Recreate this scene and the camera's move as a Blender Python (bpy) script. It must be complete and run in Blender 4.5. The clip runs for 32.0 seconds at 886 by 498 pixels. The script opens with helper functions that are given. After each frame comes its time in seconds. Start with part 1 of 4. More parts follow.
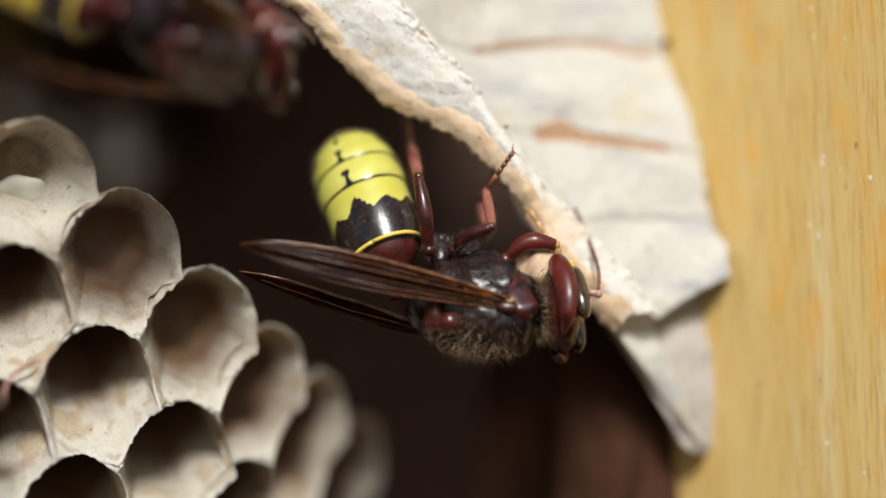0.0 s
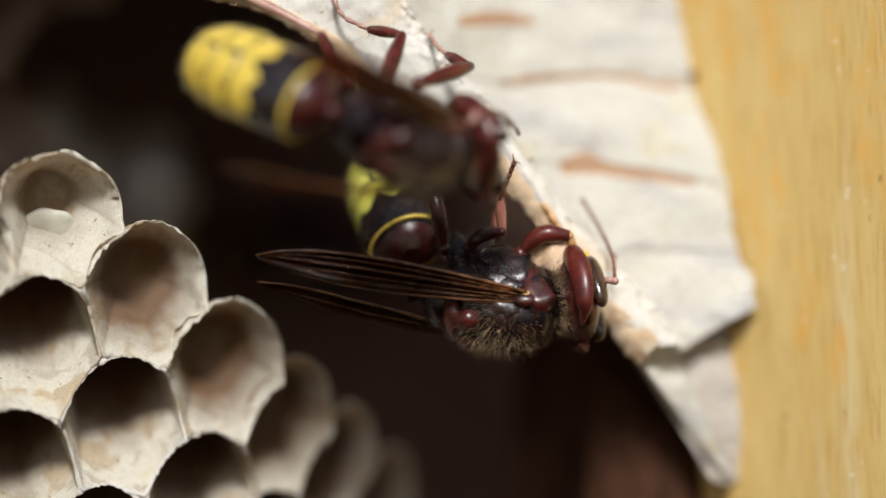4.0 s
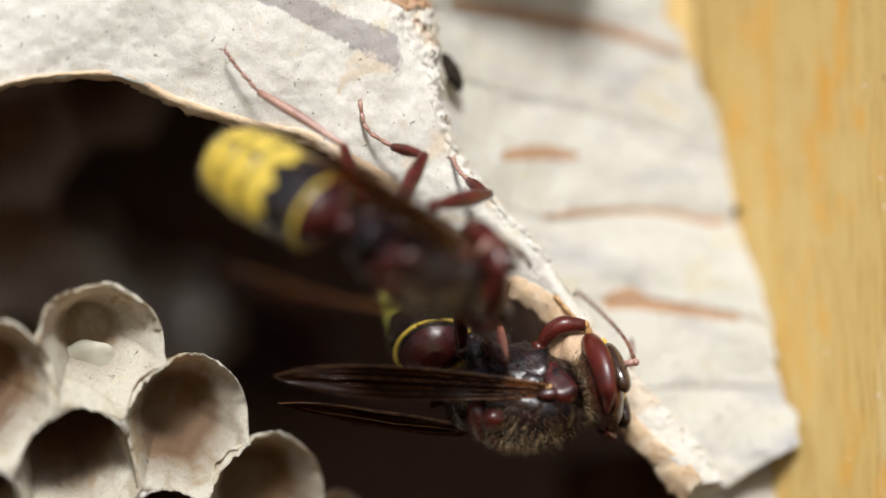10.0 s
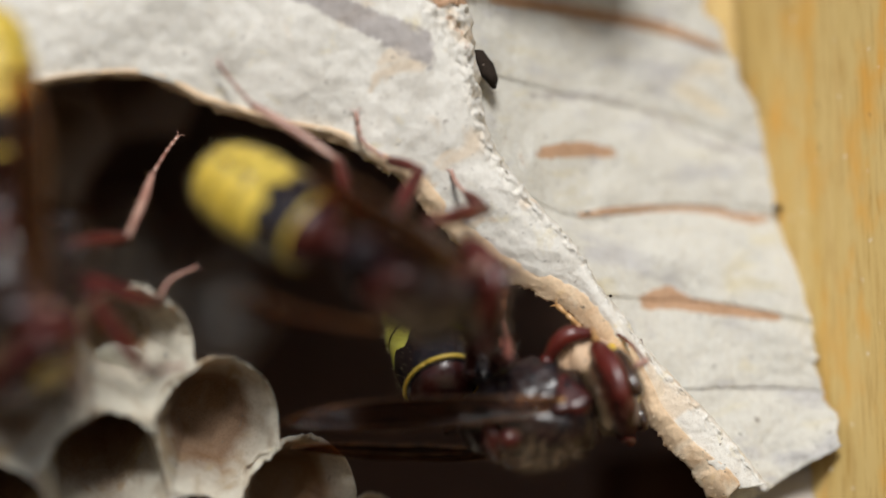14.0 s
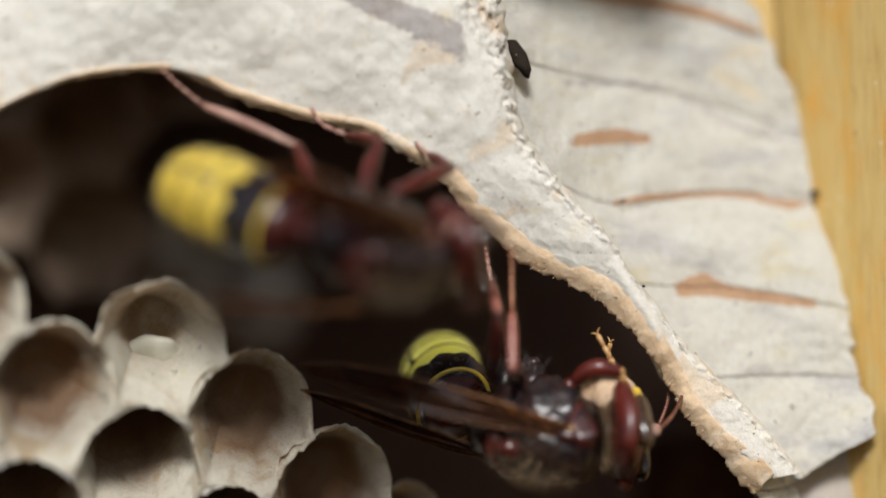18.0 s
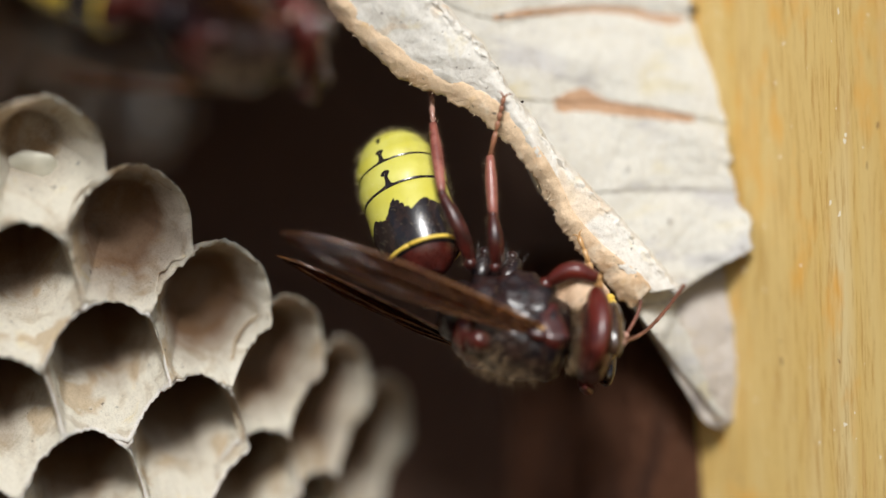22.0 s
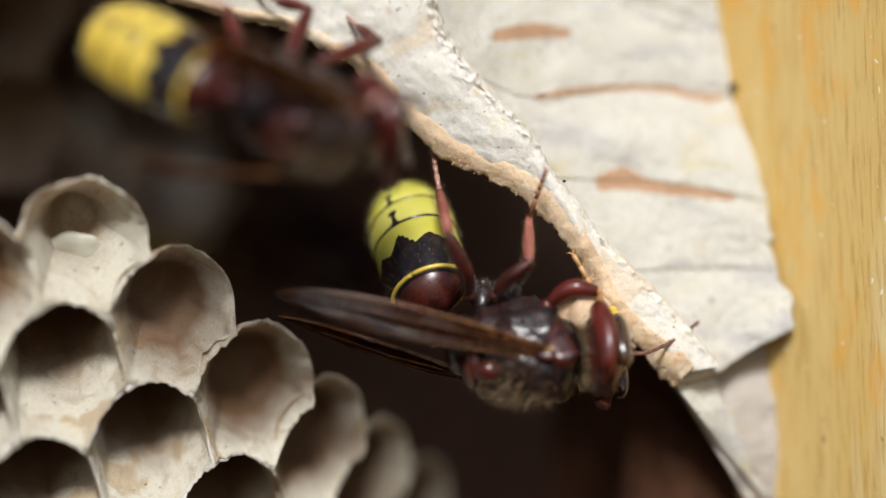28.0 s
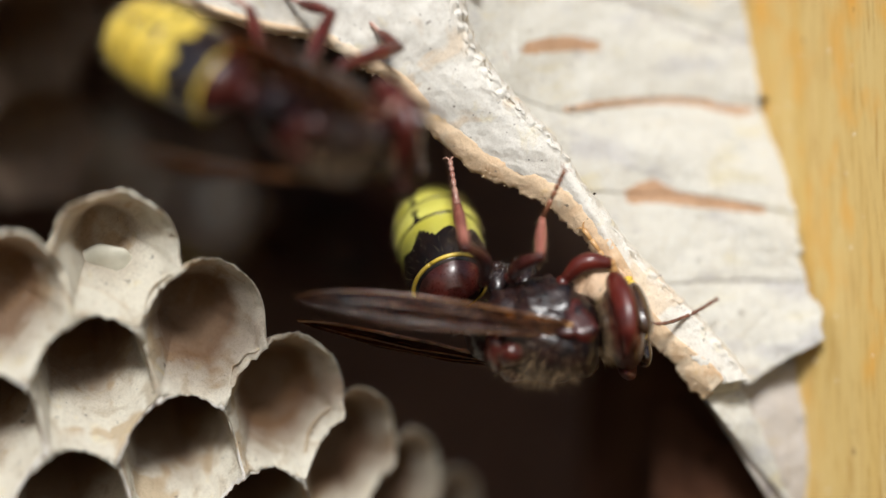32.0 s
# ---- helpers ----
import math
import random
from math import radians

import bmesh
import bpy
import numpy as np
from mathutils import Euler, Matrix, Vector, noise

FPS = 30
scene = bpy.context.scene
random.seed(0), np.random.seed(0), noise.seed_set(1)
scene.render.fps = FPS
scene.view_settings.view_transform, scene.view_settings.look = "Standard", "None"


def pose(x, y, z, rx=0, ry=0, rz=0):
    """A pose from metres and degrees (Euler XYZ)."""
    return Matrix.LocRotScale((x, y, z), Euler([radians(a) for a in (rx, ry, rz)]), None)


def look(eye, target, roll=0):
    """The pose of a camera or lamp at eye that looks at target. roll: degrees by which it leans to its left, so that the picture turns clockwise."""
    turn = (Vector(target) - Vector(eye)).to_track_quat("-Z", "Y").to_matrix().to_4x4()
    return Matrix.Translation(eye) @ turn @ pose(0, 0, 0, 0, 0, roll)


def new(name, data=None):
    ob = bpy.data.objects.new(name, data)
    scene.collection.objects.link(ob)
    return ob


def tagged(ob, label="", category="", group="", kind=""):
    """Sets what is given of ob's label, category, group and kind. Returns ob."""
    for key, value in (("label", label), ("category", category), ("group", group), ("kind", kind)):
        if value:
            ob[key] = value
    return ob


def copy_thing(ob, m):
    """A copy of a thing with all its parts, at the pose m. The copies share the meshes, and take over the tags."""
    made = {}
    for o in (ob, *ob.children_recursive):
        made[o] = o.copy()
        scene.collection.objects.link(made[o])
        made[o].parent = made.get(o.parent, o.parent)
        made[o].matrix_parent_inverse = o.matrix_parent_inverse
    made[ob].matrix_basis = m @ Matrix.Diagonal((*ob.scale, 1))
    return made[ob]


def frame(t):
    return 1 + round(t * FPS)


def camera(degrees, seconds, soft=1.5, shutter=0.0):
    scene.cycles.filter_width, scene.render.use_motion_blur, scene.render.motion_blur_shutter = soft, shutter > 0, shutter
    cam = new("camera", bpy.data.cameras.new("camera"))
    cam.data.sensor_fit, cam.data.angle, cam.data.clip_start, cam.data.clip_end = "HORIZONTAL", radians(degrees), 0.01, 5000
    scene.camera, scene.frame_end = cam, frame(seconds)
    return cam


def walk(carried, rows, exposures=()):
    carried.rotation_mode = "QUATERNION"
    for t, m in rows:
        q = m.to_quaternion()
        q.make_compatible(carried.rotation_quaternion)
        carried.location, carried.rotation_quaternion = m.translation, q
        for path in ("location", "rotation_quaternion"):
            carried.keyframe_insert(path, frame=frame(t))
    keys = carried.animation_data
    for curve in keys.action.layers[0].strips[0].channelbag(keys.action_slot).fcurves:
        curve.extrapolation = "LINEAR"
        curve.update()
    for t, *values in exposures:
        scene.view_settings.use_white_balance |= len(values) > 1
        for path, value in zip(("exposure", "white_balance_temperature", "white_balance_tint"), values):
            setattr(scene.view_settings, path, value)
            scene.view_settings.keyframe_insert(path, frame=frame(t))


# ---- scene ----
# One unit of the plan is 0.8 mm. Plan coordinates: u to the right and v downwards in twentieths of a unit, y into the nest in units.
U = 0.0008
REACH = 319.3


def plan(u, v, y):
    k = (1 + y / REACH) / 20
    return Vector(((u - 784) * k, y, (441 - v) * k))


# ---- camera ----
LENS = 14.0
PATH = [
    (0.0, -17.03, -321.37, -20.63, 3.082, 3.751, -0.551),
    (0.5, -16.97, -321.46, -20.65, 3.079, 3.807, -0.543),
    (1.0, -16.85, -321.55, -20.68, 3.035, 3.827, -0.531),
    (1.5, -16.64, -321.61, -20.71, 2.928, 4.002, -0.514),
    (2.0, -16.46, -321.74, -20.75, 2.822, 4.194, -0.492),
    (2.5, -16.15, -321.80, -20.79, 2.659, 4.259, -0.472),
    (4.5, -9.49, -323.78, -19.80, 1.351, 4.123, -0.424),
    (5.0, -9.15, -324.17, -19.74, 1.308, 4.327, -0.409),
    (5.5, -8.92, -324.49, -19.69, 1.252, 4.579, -0.383),
    (6.0, -8.93, -324.97, -19.82, 1.127, 4.927, -0.331),
    (6.5, -9.14, -324.71, -20.02, 0.993, 4.993, -0.265),
    (7.0, -9.55, -324.60, -20.19, 1.016, 5.264, -0.192),
    (7.5, -10.08, -324.55, -20.24, 1.067, 5.538, -0.138),
    (8.0, -10.66, -324.17, -20.21, 1.037, 5.715, -0.088),
    (8.5, -11.13, -323.64, -20.04, 1.030, 5.806, -0.049),
    (9.0, -11.48, -323.05, -19.68, 1.115, 5.928, -0.027),
    (9.5, -11.65, -322.43, -19.21, 1.173, 6.002, -0.001),
    (10.0, -11.79, -321.85, -18.70, 1.076, 6.067, 0.026),
    (10.5, -11.89, -321.30, -18.21, 0.953, 5.597, 0.058),
    (11.0, -11.99, -320.23, -17.55, 0.785, 6.236, 0.086),
    (11.5, -12.01, -319.23, -16.90, 0.715, 6.606, 0.107),
    (12.0, -11.95, -318.27, -16.55, 0.645, 5.411, 0.140),
    (12.5, -11.81, -317.30, -16.00, 0.573, 5.142, 0.155),
    (13.0, -11.51, -316.23, -15.37, 0.485, 4.972, 0.162),
    (13.5, -11.08, -316.66, -14.67, 0.404, 5.347, 0.156),
    (15.5, -2.63, -317.50, -4.57, -1.150, 3.593, 0.131),
    (16.0, -2.22, -317.71, -3.91, -1.307, 3.660, 0.120),
    (16.5, -1.84, -317.91, -3.36, -1.384, 3.479, 0.119),
    (17.0, -1.49, -318.10, -2.81, -1.539, 3.342, 0.113),
    (17.5, -1.12, -318.27, -2.31, -1.774, 3.194, 0.111),
    (18.0, -0.75, -318.37, -1.85, -1.964, 2.977, 0.111),
    (18.5, -0.37, -318.42, -1.47, -1.991, 2.695, 0.119),
    (19.0, 0.10, -318.34, -1.27, -0.929, 1.700, 0.120),
    (19.5, 0.46, -318.59, -1.18, -0.396, 0.813, 0.117),
    (20.0, 0.72, -318.90, -1.09, 0.005, 0.238, 0.111),
    (20.5, 0.81, -318.80, -0.94, 0.073, -0.227, 0.089),
    (21.0, 0.82, -318.81, -0.73, 0.140, -0.197, 0.072),
    (21.5, 0.69, -318.92, -0.59, -0.027, 0.032, 0.068),
    (22.0, 0.43, -319.09, -0.48, -0.248, -0.200, 0.069),
    (22.5, 0.22, -319.20, -0.22, -0.133, -0.087, 0.035),
    (23.0, 0.00, -319.30, 0.00, -0.000, 0.000, -0.000),
    (23.5, -0.22, -319.36, 0.20, -0.065, 0.116, -0.033),
    (24.0, -0.46, -319.40, 0.35, -0.120, 0.145, -0.057),
    (24.5, -0.69, -319.49, 0.45, -0.163, 0.172, -0.075),
    (25.0, -0.92, -319.58, 0.52, -0.211, 0.224, -0.082),
    (25.5, -1.16, -319.63, 0.64, -0.292, 0.416, -0.100),
    (27.5, -2.85, -319.50, 1.03, -0.192, 0.673, -0.122),
    (28.0, -3.06, -319.50, 1.09, -0.296, 0.781, -0.139),
    (28.5, -3.29, -319.66, 1.07, -0.341, 0.847, -0.152),
    (29.0, -3.51, -319.70, 1.08, -0.424, 0.839, -0.161),
    (29.5, -3.63, -319.64, 1.13, -0.408, 0.898, -0.179),
    (30.0, -3.67, -319.59, 1.06, -0.380, 0.845, -0.170),
    (30.5, -3.80, -319.65, 1.05, -0.448, 0.908, -0.174),
    (31.0, -3.84, -319.68, 0.96, -0.489, 0.858, -0.152),
    (31.5, -3.98, -319.78, 0.96, -0.586, 0.911, -0.156),
    (32.0, -4.08, -319.84, 0.95, -0.593, 1.008, -0.162),
]


def eye_pose(x, y, z, pan, tilt, roll):
    return pose(x * U, y * U, z * U, 90 + tilt, 0, -pan) @ pose(0, 0, 0, 0, 0, roll)


cam = camera(LENS, 32.0)
cam.data.dof.use_dof = True
cam.data.dof.focus_distance = REACH * U
cam.data.dof.aperture_fstop = 6.0
LEVELS = [(0, 0.11), (6, 0.13), (8, 0.1), (9, 0.08), (10, 0.13), (11, 0.06), (12, -0.14), (13.5, -0.17), (16, -0.13), (18, -0.13), (19, -0.14), (20, 0.0), (22, 0.07), (25, 0.08), (28, 0.1), (32, 0.11)]
walk(cam, [(t, eye_pose(*p)) for t, *p in PATH], LEVELS)

# ---- light ----
world = bpy.data.worlds.new("sky")
scene.world = world
world.use_nodes = True
wn = world.node_tree
sky = wn.nodes.new("ShaderNodeTexSky")
sky.sky_type = "NISHITA"
sky.sun_disc = False
sky.sun_elevation = radians(36)
sky.sun_rotation = radians(180)
wn.links.new(sky.outputs[0], wn.nodes["Background"].inputs[0])
wn.nodes["Background"].inputs[1].default_value = 0.07
sun = new("sun", bpy.data.lights.new("sun", "SUN"))
sun.data.energy, sun.data.angle, sun.data.color = 3.8, radians(14), (1.0, 0.99, 0.97)
sun.matrix_world = look((0.0, -1.0, 0.73), (0, 0, 0))


# ---- materials ----
def material(name):
    m = bpy.data.materials.new(name)
    m.use_nodes = True
    t = m.node_tree
    return m, t, t.nodes["Principled BSDF"]


def coords(t, stretch=(1, 1, 1), random_shift=False):
    """Object coordinates in plan units."""
    c = t.nodes.new("ShaderNodeTexCoord")
    m = t.nodes.new("ShaderNodeMapping")
    m.inputs["Scale"].default_value = [s / U for s in stretch]
    t.links.new(c.outputs["Object"], m.inputs["Vector"])
    if random_shift:
        info = t.nodes.new("ShaderNodeObjectInfo")
        add = t.nodes.new("ShaderNodeVectorMath")
        add.operation = "MULTIPLY_ADD"
        add.inputs[1].default_value = (37, 53, 71)
        comb = t.nodes.new("ShaderNodeCombineXYZ")
        for k in range(3):
            t.links.new(info.outputs["Random"], comb.inputs[k])
        t.links.new(comb.outputs[0], add.inputs[0])
        t.links.new(m.outputs[0], add.inputs[2])
        return add.outputs[0]
    return m.outputs[0]


def noise_tex(t, vec, scale, detail=4.0, rough=0.6, distort=0.0):
    n = t.nodes.new("ShaderNodeTexNoise")
    n.inputs["Scale"].default_value = scale
    n.inputs["Detail"].default_value = detail
    n.inputs["Roughness"].default_value = rough
    n.inputs["Distortion"].default_value = distort
    t.links.new(vec, n.inputs["Vector"])
    return n.outputs["Fac"]


def ramp(t, fac, stops):
    r = t.nodes.new("ShaderNodeValToRGB")
    el = r.color_ramp.elements
    while len(el) < len(stops):
        el.new(0.5)
    for e, (p, c) in zip(el, stops):
        e.position, e.color = p, (*c, 1) if len(c) == 3 else c
    t.links.new(fac, r.inputs[0])
    return r.outputs[0]


def blend(t, a, b, fac, mode="MIX"):
    m = t.nodes.new("ShaderNodeMix")
    m.data_type, m.blend_type = "RGBA", mode
    for v, k in ((fac, 0), (a, 6), (b, 7)):
        if hasattr(v, "links"):
            t.links.new(v, m.inputs[k])
        else:
            m.inputs[k].default_value = v if k == 0 else (*v, 1)
    return m.outputs[2]


def bump(t, b, height, strength, distance):
    n = t.nodes.new("ShaderNodeBump")
    n.inputs["Strength"].default_value = strength
    n.inputs["Distance"].default_value = distance * U
    t.links.new(height, n.inputs["Height"])
    t.links.new(n.outputs[0], b.inputs["Normal"])


def paper(name, light, dark, stain, stain_at=0.62, stretch=(0.35, 0.6, 1.0), grain=1.0, streaks=False, glow=None, cell_shade=None, soil=0.6):
    m, t, b = material(name)
    v = coords(t, stretch, True)
    w = coords(t, (1, 1, 1), True)
    big = noise_tex(t, v, 0.32, 5, 0.6, 0.6)
    col = ramp(t, big, [(0.36, dark), (0.47, light), (0.6, light), (0.74, (light[0], light[1] * 0.93, light[2] * 0.72))])
    spots = noise_tex(t, v, 0.17, 3, 0.5, 0.8)
    col = blend(t, col, stain, ramp(t, spots, [(stain_at, (0, 0, 0)), (stain_at + 0.07, (0.75, 0.75, 0.75))]))
    if streaks:
        a = t.nodes.new("ShaderNodeAttribute")
        a.attribute_name = "mark"
        edge = t.nodes.new("ShaderNodeMath")
        edge.operation = "MULTIPLY_ADD"
        edge.inputs[1].default_value = 0.55
        t.links.new(noise_tex(t, w, 1.1, 5, 0.65, 0.5), edge.inputs[0])
        t.links.new(a.outputs["Fac"], edge.inputs[2])
        col = blend(t, col, (0.52, 0.30, 0.165), ramp(t, edge.outputs[0], [(0.70, (0, 0, 0)), (0.78, (0.9, 0.9, 0.9))]))
        col = blend(t, col, (0.37, 0.33, 0.32), ramp(t, edge.outputs[0], [(0.04, (0.8, 0.8, 0.8)), (0.14, (0, 0, 0))]))
    if cell_shade:
        # brown grows with depth, painting in the shade inside a cell
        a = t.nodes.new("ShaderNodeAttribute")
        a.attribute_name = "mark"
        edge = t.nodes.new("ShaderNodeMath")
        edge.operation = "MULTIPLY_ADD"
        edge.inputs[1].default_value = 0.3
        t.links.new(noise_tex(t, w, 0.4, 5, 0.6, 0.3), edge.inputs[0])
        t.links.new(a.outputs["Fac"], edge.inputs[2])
        col = blend(t, col, cell_shade, ramp(t, edge.outputs[0], [(0.42, (0, 0, 0)), (0.68, (0.42, 0.42, 0.42)), (0.95, (0.9, 0.9, 0.9))]))
        # fresh pale pulp along the mouth
        col = blend(t, col, (0.90, 0.88, 0.82), ramp(t, edge.outputs[0], [(0.02, (0.9, 0.9, 0.9)), (0.12, (0, 0, 0))]))
    fibre = noise_tex(t, w, 3.2, 6, 0.7, 1.2)
    col = blend(t, col, ramp(t, fibre, [(0.32, (0.42, 0.36, 0.30)), (0.52, (1, 1, 1))]), soil, "MULTIPLY")
    grit = noise_tex(t, w, 7.5, 3, 0.6, 0.3)
    col = blend(t, col, ramp(t, grit, [(0.36, (0.55, 0.47, 0.40)), (0.46, (1, 1, 1))]), soil, "MULTIPLY")
    specks = noise_tex(t, w, 1.7, 2, 0.5)
    col = blend(t, col, (0.2, 0.16, 0.13), ramp(t, specks, [(0.70, (0, 0, 0)), (0.73, (0.8, 0.8, 0.8))]))
    t.links.new(col, b.inputs["Base Color"])
    b.inputs["Roughness"].default_value = 0.85
    b.inputs["Specular IOR Level"].default_value = 0.25
    bump(t, b, fibre, 0.7 * grain, 0.3)
    if glow:
        # thin paper lets some light through, browner than what it throws back
        thin = t.nodes.new("ShaderNodeBsdfTranslucent")
        t.links.new(blend(t, col, glow, 1.0, "MULTIPLY"), thin.inputs[0])
        mix = t.nodes.new("ShaderNodeMixShader")
        mix.inputs[0].default_value = 0.26
        t.links.new(b.outputs[0], mix.inputs[1])
        t.links.new(thin.outputs[0], mix.inputs[2])
        t.links.new(mix.outputs[0], t.nodes["Material Output"].inputs[0])
    return m


PAPER = paper("nest_paper", (0.70, 0.68, 0.61), (0.58, 0.565, 0.545), (0.70, 0.60, 0.43), 0.62, streaks=True, soil=0.42)
PAPER_COARSE = paper("coarse_nest_paper", (0.81, 0.775, 0.70), (0.74, 0.70, 0.625), (0.76, 0.62, 0.46), 0.60, (1, 1, 1), 0.7, streaks=True, soil=0.28)
PAPER_GREY = paper("grey_nest_paper", (0.58, 0.53, 0.48), (0.36, 0.33, 0.32), (0.50, 0.36, 0.24), 0.66)
PAPER_TAN = paper("tan_paper_rim", (0.80, 0.60, 0.40), (0.72, 0.50, 0.31), (0.86, 0.73, 0.56), 0.58, (1, 1, 1), 0.7, soil=0.25)
PULP = paper("chewed_pulp", (0.78, 0.56, 0.38), (0.66, 0.44, 0.28), (0.80, 0.62, 0.44), 0.6, (1, 1, 1), 0.8, soil=0.3)
CELL = paper("comb_paper", (0.88, 0.85, 0.72), (0.70, 0.63, 0.49), (0.64, 0.49, 0.30), 0.55, (1, 1, 1), 1.0, glow=(1.0, 0.64, 0.32), cell_shade=(0.20, 0.10, 0.045), soil=0.32)
# brown base taken far down so that deep shade is in the colour
INNER_WARM = paper("darkened_inner_paper", (0.11, 0.046, 0.024), (0.06, 0.025, 0.014), (0.16, 0.08, 0.045), 0.55, (1, 1, 0.25), glow=(1.0, 0.6, 0.35))
# darker copy of comb paper; the nest's inner shade is in its colour
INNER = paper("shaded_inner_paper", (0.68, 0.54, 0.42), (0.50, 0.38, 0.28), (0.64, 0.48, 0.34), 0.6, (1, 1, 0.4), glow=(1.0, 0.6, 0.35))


def wood():
    m, t, b = material("pine_board")
    v = coords(t, (1.0, 1.0, 0.045))
    w = coords(t, (1.0, 1.0, 0.012))
    rings = noise_tex(t, w, 0.16, 3, 0.5, 0.4)
    col = ramp(t, rings, [(0.3, (0.65, 0.435, 0.13)), (0.46, (0.68, 0.49, 0.19)), (0.6, (0.66, 0.45, 0.15)), (0.72, (0.70, 0.54, 0.26))])
    fine = noise_tex(t, v, 2.6, 6, 0.7, 0.3)
    col = blend(t, col, ramp(t, fine, [(0.36, (0.68, 0.52, 0.32)), (0.5, (1, 1, 1))]), 0.7, "MULTIPLY")
    veins = noise_tex(t, coords(t, (1.0, 1.0, 0.03)), 0.9, 4, 0.7, 0.5)
    col = blend(t, col, (0.58, 0.35, 0.12), ramp(t, veins, [(0.58, (0, 0, 0)), (0.66, (0.5, 0.5, 0.5))]))
    blot = noise_tex(t, coords(t, (1.0, 1.0, 0.4)), 0.22, 3, 0.6)
    col = blend(t, col, (0.74, 0.36, 0.05), ramp(t, blot, [(0.54, (0, 0, 0)), (0.70, (0.8, 0.8, 0.8))]))
    dust = noise_tex(t, coords(t, (1.0, 1.0, 0.7)), 1.4, 2, 0.5)
    col = blend(t, col, (0.86, 0.80, 0.66), ramp(t, dust, [(0.72, (0, 0, 0)), (0.75, (0.8, 0.8, 0.8))]))
    pit = noise_tex(t, coords(t, (1.3, 1.3, 0.6)), 0.9, 2, 0.5)
    col = blend(t, col, (0.24, 0.12, 0.05), ramp(t, pit, [(0.735, (0, 0, 0)), (0.76, (0.8, 0.8, 0.8))]))
    t.links.new(col, b.inputs["Base Color"])
    b.inputs["Roughness"].default_value = 0.55
    bump(t, b, fine, 0.35, 0.15)
    return m


WOOD = wood()


def chitin(name, a, c, rough=0.28, scale=0.5, coat=0.3):
    m, t, b = material(name)
    v = coords(t, (1, 1, 1), True)
    col = ramp(t, noise_tex(t, v, scale, 4), [(0.35, a), (0.65, c)])
    t.links.new(col, b.inputs["Base Color"])
    pits = noise_tex(t, v, 4.5, 3)
    t.links.new(ramp(t, pits, [(0.3, (rough * 0.7,) * 3), (0.7, (rough * 1.5,) * 3)]), b.inputs["Roughness"])
    b.inputs["Coat Weight"].default_value = coat
    b.inputs["Coat Roughness"].default_value = 0.2
    bump(t, b, pits, 0.18, 0.06)
    return m


BLACK = chitin("black_chitin", (0.006, 0.005, 0.006), (0.026, 0.009, 0.007), 0.29, 0.7, 0.0)
RED = chitin("red_brown_chitin", (0.045, 0.006, 0.004), (0.12, 0.016, 0.010), 0.32, 0.5, 0.08)
DARKRED = chitin("dark_red_chitin", (0.022, 0.005, 0.004), (0.075, 0.012, 0.008), 0.3, 0.6, 0.12)
PALERED = chitin("pale_red_chitin", (0.28, 0.12, 0.09), (0.50, 0.30, 0.23), 0.35)
FEELER = chitin("brown_feeler", (0.10, 0.03, 0.018), (0.22, 0.08, 0.05), 0.4)
SHIN = chitin("red_shin", (0.14, 0.03, 0.022), (0.38, 0.14, 0.105), 0.3, 0.4, 0.15)
TARSUS = chitin("tawny_foot", (0.24, 0.09, 0.05), (0.42, 0.20, 0.11), 0.4)
TAN = chitin("tan_chitin", (0.50, 0.27, 0.10), (0.62, 0.38, 0.17), 0.45)
FACE = chitin("yellow_face", (0.72, 0.48, 0.05), (0.80, 0.58, 0.10), 0.4)
EYE = chitin("compound_eye", (0.03, 0.014, 0.008), (0.06, 0.03, 0.016), 0.16, 2.0, 0.6)
LARVA = chitin("white_larva", (0.52, 0.50, 0.41), (0.64, 0.61, 0.51), 0.75, 0.4, 0.0)


def striped(name, deep, light):
    """Yellow and black, by the attribute 'mark': black above a half, ragged at the border."""
    m, t, b = material(name)
    a = t.nodes.new("ShaderNodeAttribute")
    a.attribute_name = "mark"
    v = coords(t, (1, 1, 1), True)
    n = noise_tex(t, v, 1.2, 4)
    add = t.nodes.new("ShaderNodeMath")
    add.operation = "MULTIPLY_ADD"
    add.inputs[1].default_value = 0.3
    t.links.new(n, add.inputs[0])
    t.links.new(a.outputs["Fac"], add.inputs[2])
    yellow = ramp(t, noise_tex(t, v, 0.35, 3), [(0.3, deep), (0.7, light)])
    black = ramp(t, n, [(0.4, (0.012, 0.010, 0.011)), (0.7, (0.035, 0.02, 0.016))])
    edge = ramp(t, add.outputs[0], [(0.63, (0, 0, 0)), (0.67, (1, 1, 1))])
    t.links.new(blend(t, yellow, black, edge), b.inputs["Base Color"])
    t.links.new(ramp(t, edge, [(0.0, (0.46, 0.46, 0.46)), (1.0, (0.24, 0.24, 0.24))]), b.inputs["Roughness"])
    b.inputs["Coat Weight"].default_value = 0.12
    bump(t, b, noise_tex(t, v, 5.0, 3), 0.2, 0.06)
    return m


STRIPED = striped("striped_chitin", (0.57, 0.52, 0.07), (0.63, 0.60, 0.14))
GOLDEN = striped("golden_striped_chitin", (0.60, 0.40, 0.035), (0.70, 0.52, 0.09))


